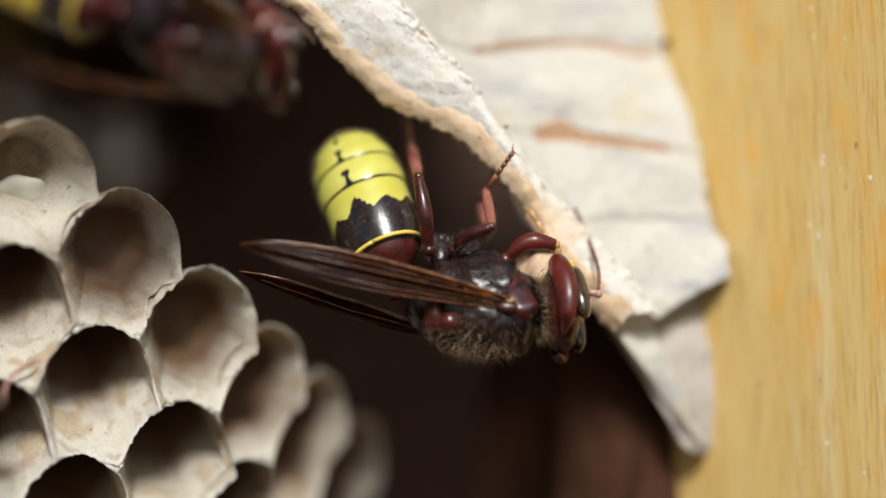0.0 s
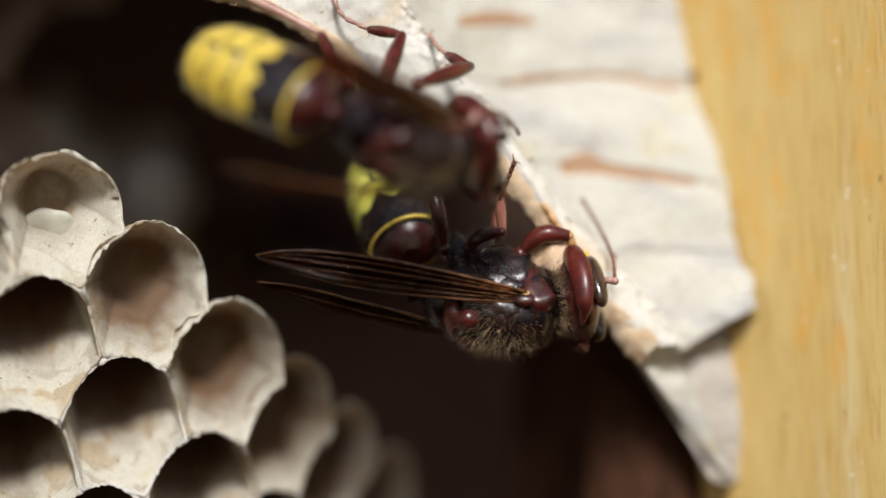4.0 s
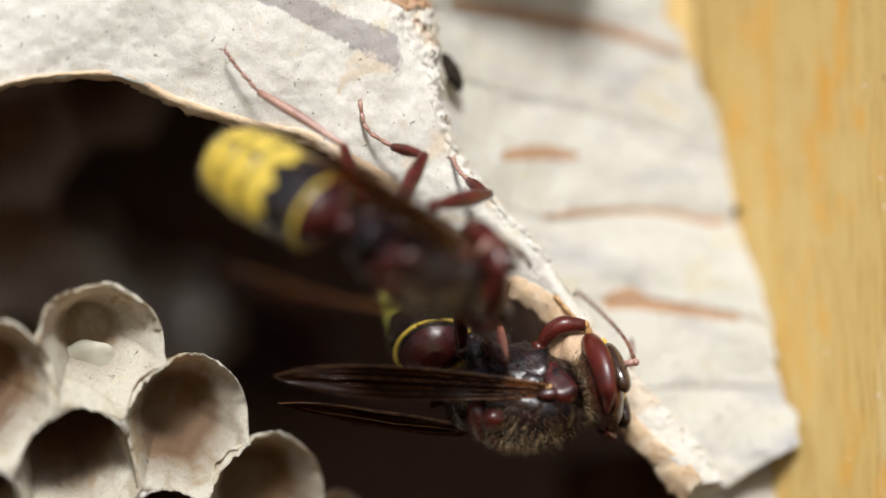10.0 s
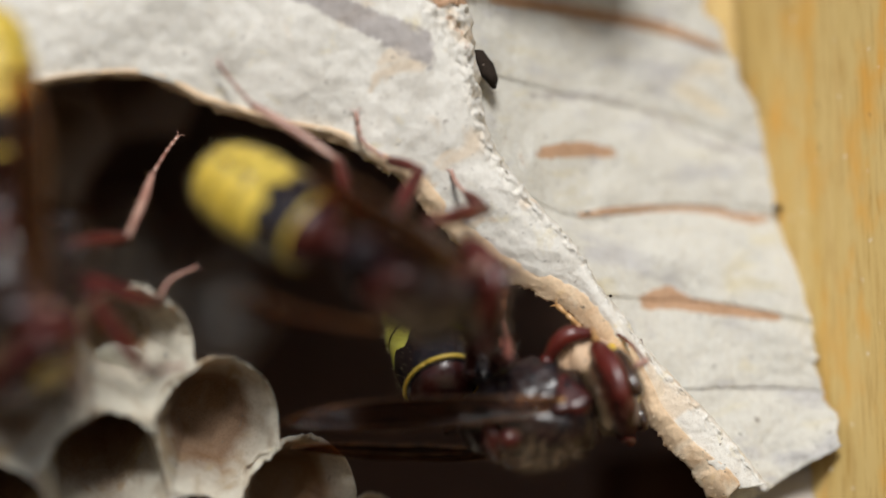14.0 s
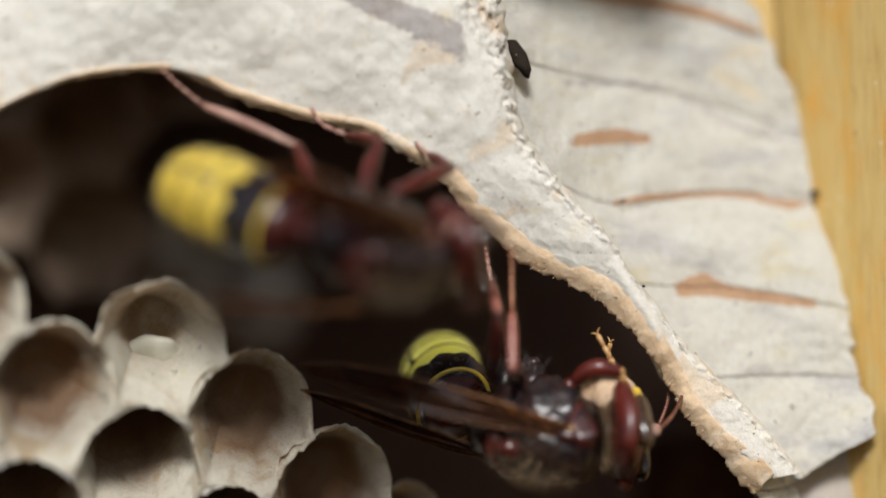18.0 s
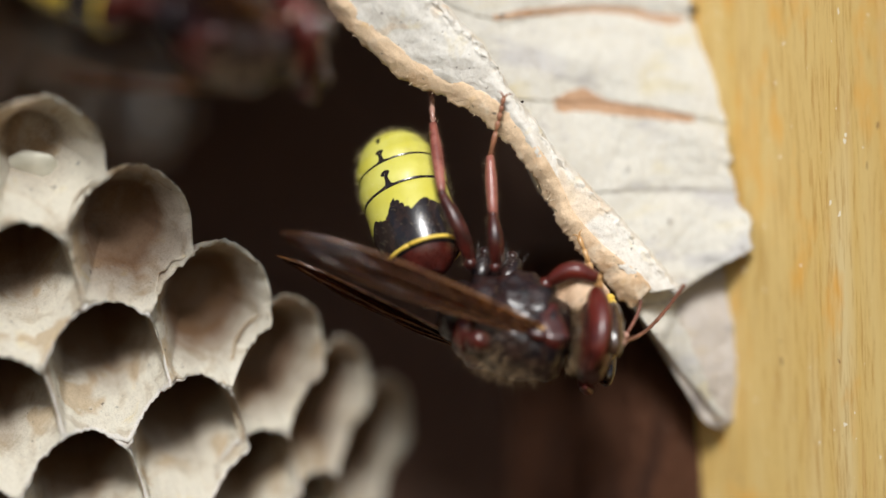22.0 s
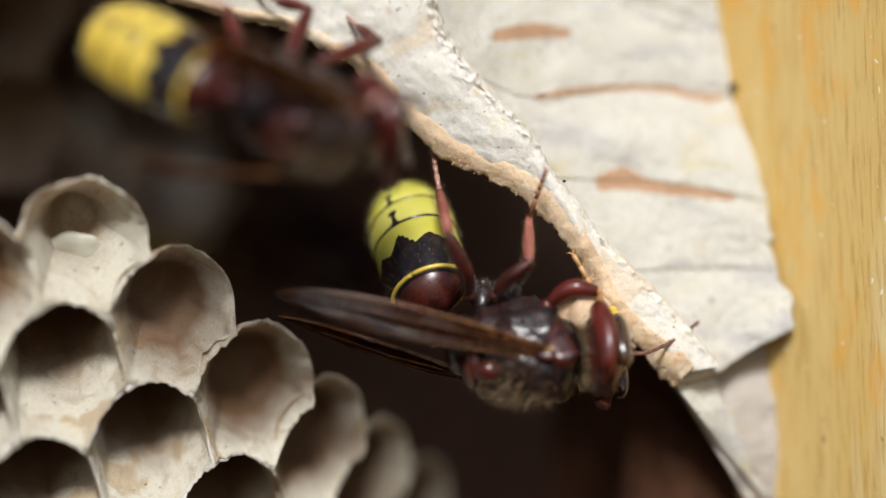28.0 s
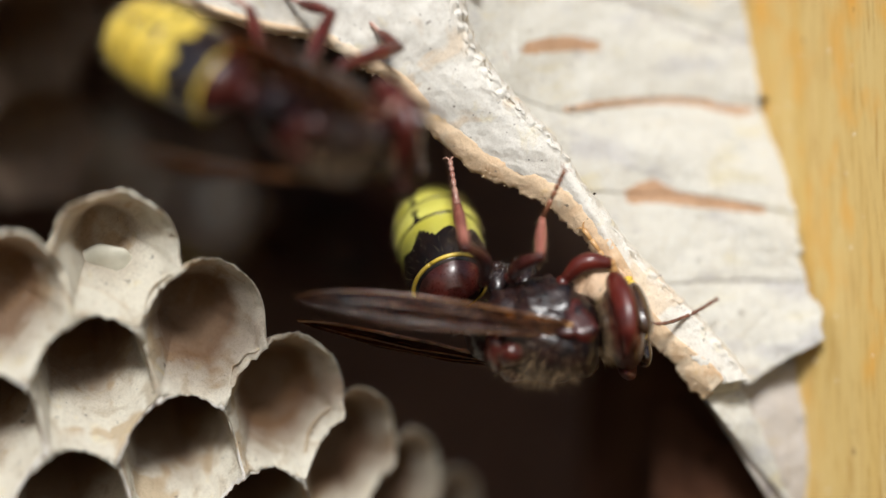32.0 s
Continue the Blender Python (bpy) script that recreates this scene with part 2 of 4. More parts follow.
def wing_stuff():
    m, t, b = material("amber_wing")
    v = coords(t, (0.12, 1, 1))
    n = noise_tex(t, v, 1.3, 4, 0.6, 0.6)
    t.links.new(ramp(t, n, [(0.35, (0.008, 0.003, 0.002)), (0.6, (0.035, 0.013, 0.005))]), b.inputs["Base Color"])
    b.inputs["Roughness"].default_value = 0.1
    b.inputs["Specular IOR Level"].default_value = 0.36
    bump(t, b, n, 0.35, 0.8)
    clear = t.nodes.new("ShaderNodeBsdfTransparent")
    clear.inputs[0].default_value = (0.66, 0.36, 0.15, 1)
    mix = t.nodes.new("ShaderNodeMixShader")
    mix.inputs[0].default_value = 0.26
    t.links.new(clear.outputs[0], mix.inputs[1])
    t.links.new(b.outputs[0], mix.inputs[2])
    t.links.new(mix.outputs[0], t.nodes["Material Output"].inputs[0])
    return m


WING = wing_stuff()
VEIN = chitin("brown_wing_vein", (0.06, 0.022, 0.009), (0.25, 0.11, 0.04), 0.14, 0.9, 0.6)
HAIR = chitin("tawny_hair", (0.20, 0.12, 0.055), (0.34, 0.22, 0.11), 0.5)
FUR = chitin("tawny_fur", (0.16, 0.10, 0.045), (0.38, 0.255, 0.14), 0.5)
SILVER = chitin("silver_hair", (0.36, 0.34, 0.32), (0.55, 0.52, 0.49), 0.4)
PALEHAIR = chitin("pale_hair", (0.62, 0.50, 0.22), (0.74, 0.64, 0.36), 0.5)
SILK = paper("white_silk", (0.62, 0.60, 0.58), (0.48, 0.45, 0.43), (0.55, 0.48, 0.40), 0.66, (1, 1, 1), 0.6, soil=0.3)
SLIT = paper("slit_shade_and_fleck", (0.03, 0.02, 0.014), (0.015, 0.01, 0.008), (0.04, 0.025, 0.018))
# dark brown that stands in for the unlit depth behind the combs
VOID = paper("cavity_shade", (0.20, 0.12, 0.085), (0.12, 0.07, 0.05), (0.26, 0.155, 0.11), 0.6, (1, 1, 1))


# ---- builders ----
def mesh_of(name, verts, faces, mat, smooth=True, marks=None):
    me = bpy.data.meshes.new(name)
    me.from_pydata([tuple(c * U for c in p) for p in verts], [], faces)
    me.materials.append(mat)
    if smooth:
        me.polygons.foreach_set("use_smooth", [True] * len(me.polygons))
    if marks is not None:
        me.attributes.new("mark", "FLOAT", "POINT").data.foreach_set("value", marks)
    me.update()
    return me


def part(name, shape, mat, parent=None, label="", marks=None, smooth=True):
    ob = new(name, mesh_of(name, *shape, mat, smooth, marks))
    if parent is not None:
        ob.parent = parent
    return tagged(ob, label)


def join(*shapes):
    verts, faces = [], []
    for v, f in shapes:
        k = len(verts)
        verts += list(v)
        faces += [tuple(i + k for i in q) for q in f]
    return verts, faces


def curve(points, n):
    """A smooth line through the points, n + 1 samples of it."""
    p = [Vector(q) for q in points]
    p = [2 * p[0] - p[1], *p, 2 * p[-1] - p[-2]]
    out = []
    for k in range(n + 1):
        s = k / n * (len(p) - 3)
        i = min(int(s), len(p) - 4)
        x = s - i
        a, b, c, d = p[i:i + 4]
        out.append(0.5 * (2 * b + (c - a) * x + (2 * a - 5 * b + 4 * c - d) * x * x + (3 * b - a - 3 * c + d) * x ** 3))
    return out


def tube(points, radii, n=10, steps=0, flat=1.0):
    line = curve(points, steps) if steps else [Vector(q) for q in points]
    verts, faces = [], []
    side = None
    for k, p in enumerate(line):
        d = (line[min(k + 1, len(line) - 1)] - line[max(k - 1, 0)]).normalized()
        if side is None:
            side = d.orthogonal().normalized()
        side = (side - d * side.dot(d)).normalized()
        up = d.cross(side)
        s = k / (len(line) - 1) * (len(radii) - 1)
        i = min(int(s), len(radii) - 2)
        r = radii[i] + (radii[i + 1] - radii[i]) * (s - i)
        for j in range(n):
            a = 2 * math.pi * j / n
            verts.append(p + side * math.cos(a) * r + up * math.sin(a) * r * flat)
    for k in range(len(line) - 1):
        for j in range(n):
            a, b = k * n + j, k * n + (j + 1) % n
            faces.append((a, b, b + n, a + n))
    faces.append(tuple(range(n))[::-1])
    faces.append(tuple(range(len(verts) - n, len(verts))))
    return verts, faces


def blob(centre, radii, n=28, m=16, rough=0.0, freq=0.6, power=2.0, m4=None):
    """A superellipsoid with an uneven skin."""
    verts, faces = [], []
    c = Vector(centre)

    def sp(x):
        return math.copysign(abs(x) ** (2 / power), x)
    for i in range(m + 1):
        th = math.pi * i / m
        for j in range(n):
            ph = 2 * math.pi * j / n
            q = Vector((sp(math.sin(th) * math.cos(ph)) * radii[0], sp(math.sin(th) * math.sin(ph)) * radii[1], sp(math.cos(th)) * radii[2]))
            if rough:
                q *= 1 + rough * noise.noise((q + c) * freq)
            if m4 is not None:
                q = m4 @ q
            verts.append(q + c)
    for i in range(m):
        for j in range(n):
            a, b = i * n + j, i * n + (j + 1) % n
            faces.append((a, a + n, b + n, b))
    return verts, faces


def hairs(roots, length, width=0.035, lean=Vector((0, 0, 0)), seed=1):
    """Thin tapered hairs on roots of (place, normal)."""
    rnd = random.Random(seed)
    verts, faces = [], []
    for p, nrm in roots:
        p, d = Vector(p), (Vector(nrm).normalized() + lean + Vector([rnd.uniform(-0.35, 0.35) for _ in range(3)])).normalized()
        s = d.orthogonal().normalized()
        q = d.cross(s)
        ln = length * rnd.uniform(0.5, 1.25)
        bend = Vector([rnd.uniform(-0.25, 0.25) for _ in range(3)]) * ln
        k = len(verts)
        for w, f in ((width, 0.0), (width * 0.7, 0.55)):
            base = p + d * ln * f + bend * f * f
            verts += [base + s * w, base - s * w * 0.5 + q * w * 0.87, base - s * w * 0.5 - q * w * 0.87]
        verts.append(p + d * ln + bend)
        for j in range(3):
            a, b = k + j, k + (j + 1) % 3
            faces += [(a, b, b + 3, a + 3), (a + 3, b + 3, k + 6)]
    return verts, faces


def sheet(top, low, n, m, thick=0.35, bulge=0.0, wrinkle=0.25, freq=0.25, ragged=0.0, crust=0.0):
    """A paper sheet between two lines of plan points, with a thickness; bulge leans it out of the nest in the middle."""
    a = curve([plan(*p) for p in top], n)
    b = curve([plan(*p) for p in low], n)
    front = []
    for j in range(m + 1):
        s = j / m
        for i in range(n + 1):
            p = a[i].lerp(b[i], s)
            k = min(1.0, (a[i] - b[i]).length / 12)
            p.y -= bulge * (k if crust else 1) * math.sin(math.pi * s)
            p.y += wrinkle * (noise.noise(p * freq) + 0.35 * noise.noise(p * freq * 3.7) + 0.12 * noise.noise(p * freq * 11))
            if crust and i > n * 0.36:
                c = crust * (0.3 + 0.7 * k) * math.exp(-((s - 0.13) / 0.16) ** 2)
                p.y -= c * (0.7 * abs(noise.noise(p * 0.6)) + 0.4 * noise.noise(p * 1.9) + 0.5 * abs(noise.noise(p * 3.1)) + 0.3 * noise.noise(p * 5.5))
                p.x += c * 0.5 * noise.noise(p * 1.3 + Vector((7, 0, 0)))
            if not crust and i > n * 0.9:
                p.x += 0.9 * noise.noise(Vector((p.z * 0.45, 5, 0))) * (i / n - 0.9) / 0.1 + 0.3 * noise.noise(Vector((p.z * 1.6, 9, 0))) * (i / n - 0.9) / 0.1
            if crust and s < 0.16:
                p.y += (1.2 + 1.6 * k) * (1 - s / 0.16) ** 2
            if ragged and s > 0.8:
                w = ragged * (noise.noise(Vector((p.x * 0.9, p.z * 0.9, 3))) + 0.6 * noise.noise(Vector((p.x * 3, p.z * 3, 7))) + 0.35 * noise.noise(Vector((p.x * 8, p.z * 8, 1))))
                d = (b[i] - a[i]).normalized()
                p += d * w * (s - 0.8) / 0.2
            front.append(p)
    k = len(front)
    back = [p + Vector((0, thick * (0.7 + 0.5 * noise.noise(p * 0.8)), 0)) for p in front]
    faces = []
    w = n + 1
    for j in range(m):
        for i in range(n):
            q = j * w + i
            faces.append((q, q + w, q + w + 1, q + 1))
            faces.append((k + q, k + q + 1, k + q + w + 1, k + q + w))
    for i in range(n):
        faces.append((i, i + 1, k + i + 1, k + i))
        q = m * w + i
        faces.append((q, k + q, k + q + 1, q + 1))
    for j in range(m):
        q = j * w
        faces.append((q, k + q, k + q + w, q + w))
        q += n
        faces.append((q, q + w, k + q + w, k + q))
    return front + back, faces


# ---- nest envelope ----
RIM = [(-320, -60, -9), (-150, -140, -8), (-23, -165, -7), (87, -162, -6), (177, -120, -5), (317, -78, -4), (407, -60, -3), (487, -15, -3), (547, 25, -2),
       (600, 90, -1), (690, 170, 0), (760, 203, 0), (830, 240, 0), (880, 290, 0), (920, 340, 0), (950, 390, 1), (970, 430, 1), (1000, 470, 1.5), (1040, 515, 2), (1100, 578, 3)]
RIDGE = [(-320, -520, -6), (-100, -520, -7), (60, -520, -8), (200, -520, -8), (330, -500, -7), (430, -490, -6), (500, -470, -5), (577, -410, -4), (647, -320, -3),
         (667, -210, -2.5), (690, -80, -2), (735, -5, -1.5), (790, 60, -1), (835, 110, -0.5), (880, 180, 0), (925, 240, 0.5), (965, 295, 1), (1010, 345, 1.5), (1065, 400, 2), (1120, 460, 2.6), (1185, 540, 3.2)]
envelope = tagged(new("nest_envelope"), "cream and tan layered paper envelope of a hornet nest, torn open", "hornet nest")


LIP = [8, 8, 8, 9, 10, 11, 13, 16, 20, 26, 31, 32, 31, 29, 27, 25, 24, 26, 32, 42]
EDGE = [(u + w * 0.75, v - w * 0.65, y - 0.5) for (u, v, y), w in zip(RIM, LIP)]
part("torn_rim", sheet([(u + 8, v - 9, y - 0.2) for u, v, y in EDGE], [(u, v, y - 0.1 + w * 0.012) for (u, v, y), w in zip(RIM, LIP)], 420, 14, 0.9, 0.35, 0.22, 0.7, 0.42), PAPER_TAN, envelope, "ragged tan rim")

edge_line = curve([plan(u, v, y) for u, v, y in RIM], 700)
frays = []
for k in range(260):
    rnd_fray = random.Random(k)
    q = edge_line[rnd_fray.randrange(150, 700)]
    frays.append((q + Vector((rnd_fray.uniform(-0.1, 0.9), rnd_fray.uniform(-0.6, 0.5), rnd_fray.uniform(-0.1, 0.8))), Vector((-0.6, -0.5, -0.6))))
tagged(part("rim_fibre", hairs(frays, 0.36, 0.035, Vector((0, 0, 0)), 12), PAPER_TAN, envelope, "frayed tan paper fibre"), kind="stuff")

# Overlapping bands of the side sheet, from the top down: left, middle and right points of each joint.
JOINTS = [
    [(500, -620, 2), (700, -600, 9), (900, -590, 12), (1010, -570, 13)],
    [(560, -440, 0), (720, -420, 8), (900, -400, 12), (1060, -370, 13)],
    [(640, -320, 0), (760, -305, 8), (930, -285, 12), (1125, -225, 13)],
    [(672, -200, 0), (800, -160, 8), (1000, -120, 12), (1205, -50, 13)],
    [(740, 0, 1), (850, 68, 7.5), (1030, 44, 11), (1222, 55, 12.5)],
    [(890, 205, 2), (973, 213, 8), (1110, 218, 9), (1265, 252, 9.5)],
    [(975, 375, 3), (1060, 372, 7), (1160, 368, 8.5), (1282, 372, 9)],
    [(1095, 575, 4.5), (1160, 562, 6), (1225, 520, 7), (1318, 470, 7)],
]


# Streaks in the paper, brown fibre (positive) and grey (negative): plan points along each streak, half its height.
STREAKS = [
    ([(u, v - 6) for u, v, y in RIM], [10, 10, 10, 12, 12, 12, 12, 12], 0.2),
    ([(965, 218), (1010, 208), (1060, 222), (1205, 242)], [16, 24, 14, 8], 1.0), ([(850, 64), (950, 52), (1060, 48), (1160, 66), (1195, 62)], [8, 9, 7, 10, 6], 0.8),
    ([(780, -44), (850, -54), (918, -48)], [12, 17, 10], 0.9), ([(690, -322), (850, -302), (1000, -275), (1110, -238)], [10, 15, 14, 8], 0.8),
    # the grey streak in this row paints the shade of a crease
    ([(420, -350), (520, -345), (600, -325), (650, -315)], [22, 26, 24, 16], 0.8), ([(200, -335), (330, -330), (450, -280), (590, -215)], [16, 26, 34, 44], -0.75), ([(600, -300), (645, -235), (668, -180)], [20, 26, 16], 0.45),
    ([(758, -150), (930, -140), (1080, -70), (1215, -48)], [12, 14, 14, 8], -0.55), ([(60, -420), (150, -380), (250, -410)], [14, 18, 12], -0.6),
    ([(1050, 372), (1160, 366), (1275, 374)], [6, 8, 7], -0.5), ([(700, -95), (730, -60), (780, 0)], [30, 40, 20], 0.35),
]


def streaks_of(shape):
    lines = [(curve([(u, v, 0) for u, v in p], 60), h, w) for p, h, w in STREAKS]
    out = []
    for q in shape[0]:
        k = 20 / (1 + q.y / REACH)
        u, v = q.x * k + 784, 441 - q.z * k
        best = 0.15
        for line, h, w in lines:
            if not line[0].x - 20 < u < line[-1].x + 20:
                continue
            i = min(range(61), key=lambda j: abs(line[j].x - u))
            s = i / 60 * (len(h) - 1)
            j = min(int(s), len(h) - 2)
            half = h[j] + (h[j + 1] - h[j]) * (s - j)
            e = math.exp(-((v - line[i].y) / half) ** 4) * min(1, (u - line[0].x + 20) / 30, (line[-1].x + 20 - u) / 30)
            best += w * 0.62 * e
        out.append(best)
    return out


def paper_part(name, shape, label="", mat=PAPER):
    return part(name, shape, mat, envelope, label, streaks_of(shape))


paper_part("front_sheet", sheet(RIDGE, EDGE, 420, 90, 0.4, 1.2, 0.45, 0.22, 0.2, 1.25), "", PAPER_COARSE)
for k in range(len(JOINTS) - 1):
    top = [(u, v - 3, y + 0.14) for u, v, y in JOINTS[k]]
    top[0] = (top[0][0] - 40, top[0][1], top[0][2] + 1.4)
    low = list(JOINTS[k + 1])
    low[0] = (low[0][0] - (40 if k < 6 else 0), low[0][1], low[0][2] + (1.2 if k < 6 else 0))
    paper_part("paper_band", sheet(top, low, 110, 30, 0.14, 0.3, 0.5, 0.3, 0.12))


# a near-black lump fills in for the shade of an open slit
part("gap", blob(plan(684, -193, 1.3), (0.7, 1.2, 2.1), 20, 14, 0.5, 0.9, 2.0, Matrix.Rotation(-0.5, 3, "Y")), SLIT, envelope, "dark lump for the shade in a slit between the layers")
for u, v, y, w in ((1206, 47, 11.4, 0.38), (1135, 452, 6.9, 0.22), (1066, 447, 5.6, 0.18), (905, 212, 0.1, 0.14), (1092, 330, 7.4, 0.13), (868, 60, 6.8, 0.2)):
    part("speck", blob(plan(u, v, y), (w, 0.25, w * 0.8), 14, 10, 0.5, 2.0), SLIT, envelope, "dark fleck")
part("under_flap", sheet([(1090, 560, 9), (1175, 535, 10), (1240, 500, 11), (1330, 460, 12)], [(1225, 775, 9), (1250, 790, 10), (1280, 780, 11), (1335, 770, 12)], 40, 40, 0.4, 1.2, 0.5, 0.3, 0.3), PAPER_GREY, envelope, "grey under-layer")
part("front_fringe", sheet([(1098, 572, 4.2), (1130, 572, 5), (1170, 560, 6)], [(1160, 650, 6), (1195, 700, 7.5), (1262, 778, 9)], 30, 24, 0.35, 0.4, 0.4, 0.4, 0.4), PAPER, envelope, "", None)

inner = tagged(new("inner_envelope"), "brown inner paper layers deep in the nest, darkened for shade", "hornet nest")
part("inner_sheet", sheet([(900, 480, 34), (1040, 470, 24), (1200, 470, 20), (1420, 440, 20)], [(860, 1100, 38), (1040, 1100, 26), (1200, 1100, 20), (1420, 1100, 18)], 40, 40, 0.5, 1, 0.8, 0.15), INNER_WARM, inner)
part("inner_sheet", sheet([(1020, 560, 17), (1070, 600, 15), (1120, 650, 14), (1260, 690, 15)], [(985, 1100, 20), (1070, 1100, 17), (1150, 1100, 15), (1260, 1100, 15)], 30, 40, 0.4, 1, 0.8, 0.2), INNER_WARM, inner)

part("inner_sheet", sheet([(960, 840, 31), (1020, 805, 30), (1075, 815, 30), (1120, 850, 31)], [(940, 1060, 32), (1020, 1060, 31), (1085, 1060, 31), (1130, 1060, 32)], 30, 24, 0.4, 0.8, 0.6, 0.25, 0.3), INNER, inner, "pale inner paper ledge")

# ---- wooden board ----
def board():
    d = math.tan(radians(3.8))
    def corner(x, y, z):
        return Vector((x - d * z, y, z))
    prof = [(21.0, 24.0), (21.0, 15.0), (21.4, 14.0), (48.0, -14.0), (49.0, -14.4), (56.0, -14.4), (56.0, 24.0)]
    verts, faces = [], []
    steps = 24
    for k in range(steps + 1):
        z = 50 - 100 * k / steps
        verts += [corner(x, y, z) for x, y in prof]
    n = len(prof)
    for k in range(steps):
        for j in range(n):
            a, b = k * n + j, k * n + (j + 1) % n
            faces.append((a, b, b + n, a + n))
    faces.append(tuple(range(n))[::-1])
    faces.append(tuple(range(steps * n, steps * n + n)))
    return verts, faces


tagged(part("nest_box_wall", board(), WOOD, smooth=False), "yellow pine board with vertical grain beside the nest", "wooden board", kind="structure")


def slab(lo, hi):
    x, y, z = zip(lo, hi)
    v = [(x[i], y[j], z[k]) for i in (0, 1) for j in (0, 1) for k in (0, 1)]
    return v, [(0, 1, 3, 2), (4, 6, 7, 5), (0, 4, 5, 1), (2, 3, 7, 6), (0, 2, 6, 4), (1, 5, 7, 3)]


tagged(part("wall_right", slab((9, 15.6, 5), (24, 19, 49)), WOOD, smooth=False), "yellow pine batten behind the paper", "wooden board", kind="structure")
# the unseen ceiling slab is added low and forward to block the sun
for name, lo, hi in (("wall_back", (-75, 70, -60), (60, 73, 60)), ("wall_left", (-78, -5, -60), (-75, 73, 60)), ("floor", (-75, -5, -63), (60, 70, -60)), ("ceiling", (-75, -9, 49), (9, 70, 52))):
    tagged(part(name, slab(lo, hi), VOID, smooth=False), "inside of the nest box, coloured dark for its shade", "nest box", kind="structure")


# ---- combs ----
def cell_shape(axis, e1, e2, depth, place, free=False, deep=0.75, squash=1.0, taper=0.95):
    """A six-sided paper tube whose thin walls meet its neighbours'; free ones, at the comb's edge, have a round upper lip; the mouth is ragged."""
    # the cells at the edge are browner, and only older ones have a pale mouth
    rim, pale = (0.2, 0.22 if deep > 0.5 else 0.05) if free else (-0.3 + 0.5 * noise.noise(place * 0.37), 0.0)
    corners = [(e1 + e2) / 3, (2 * e2 - e1) / 3, (e2 - 2 * e1) / 3]
    corners += [-c for c in corners]
    n, per = 120, 20
    outer, inner_ring, dips = [], [], []
    for i in range(n):
        k, s = divmod(i, per)
        s /= per
        flat = corners[k].lerp(corners[(k + 1) % 6], s)
        rnd = corners[k] * math.cos(s * math.pi / 3) + (corners[(k + 1) % 6] - corners[k] * 0.5) / 0.866 * math.sin(s * math.pi / 3)
        up = max(0.0, min(1.0, -flat.normalized().dot(e2.normalized()) * 1.8 + 0.35)) if free else 0.0
        outer.append(flat.lerp(rnd, 0.9 * up))
        over = max(0.0, min(1.0, -flat.normalized().dot(e2.normalized()) * 1.2 + 0.2))
        inner_ring.append(flat.lerp(rnd * (0.95 + 0.05 * up), 0.16 + 0.34 * over * (1 - up) + 0.76 * up) * 0.978)
        dips.append(0.55 - 1.25 * abs(2 * s - 1) ** 1.6)
        high = -e2.normalized()
        for ring in (outer, inner_ring):
            ring[-1] = ring[-1] - high * max(0.0, ring[-1].dot(high)) * (1 - squash)
    verts, faces, marks = [], [], []
    levels = [0, 0.02, 0.05, 0.1, 0.18, 0.3, 0.5, 0.75, 1.0]

    def ringat(f, ring, scale, lift, wobble=1.0):
        for q, dip in zip(ring, dips):
            g = q + place
            w = dip + noise.noise(g * 0.35) * 0.5 + noise.noise(g * 1.3) * 0.3 + noise.noise(g * 3.5) * 0.35 + noise.noise(g * 8) * 0.3
            wall = 1 + wobble * (0.05 * noise.noise(q * 0.3 + axis * f * 4 + place) + 0.02 * noise.noise(q * 1.5 + axis * f * 9 + place) + 0.01 * noise.noise(q * 5 + axis * f * 20))
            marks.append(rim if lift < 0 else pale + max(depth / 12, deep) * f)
            verts.append(q * scale * wall * (1 - (1 - taper) * f) + axis * (depth * f + w * max(0.0, 1 - f * 5) + lift) + rise * f)
    # the body of a cell at the edge stays below its mouth
    rise = e2.normalized() * (2.6 if free else 0.0)
    for f, k in ((1.0, 0.62 if free else 0.76), (0.5, 0.85 if free else 0.91), (0.15, 0.975), (0.03, 0.995)):
        ringat(f, outer, k, 0, 0.2)
    marks = [0.1] * len(marks)
    ringat(0, outer, 1.0, -0.03, 0.2)
    ringat(0, [p.lerp(q, 0.5) for p, q in zip(outer, inner_ring)], 0.995, -0.1, 0.3)
    ringat(0, inner_ring, 0.985, -0.03, 0.6)
    # the floor lies towards the upper wall
    rise = e2.normalized() * (1.5 if free else -1.1)
    for f in levels[1:]:
        ringat(f, inner_ring, 0.972 - (0.58 if free else 0.36) * max(0, f - 0.03), 0)
    rows = 7 + len(levels) - 1
    for r in range(rows - 1):
        for j in range(n):
            a, b = r * n + j, r * n + (j + 1) % n
            faces.append((a, b, b + n, a + n))
    base = (rows - 1) * n
    last = base
    for s in (0.75, 0.4):
        k = len(verts)
        for j in range(n):
            marks.append(marks[base + j])
            verts.append((verts[base + j] - rise) * s + rise + axis * (depth * (1 - s) - (1 - s) * 0.3))
        for j in range(n):
            faces.append((last + j, last + (j + 1) % n, k + (j + 1) % n, k + j))
        last = k
    faces.append(tuple(last + j for j in range(n)))
    return (verts, faces), marks


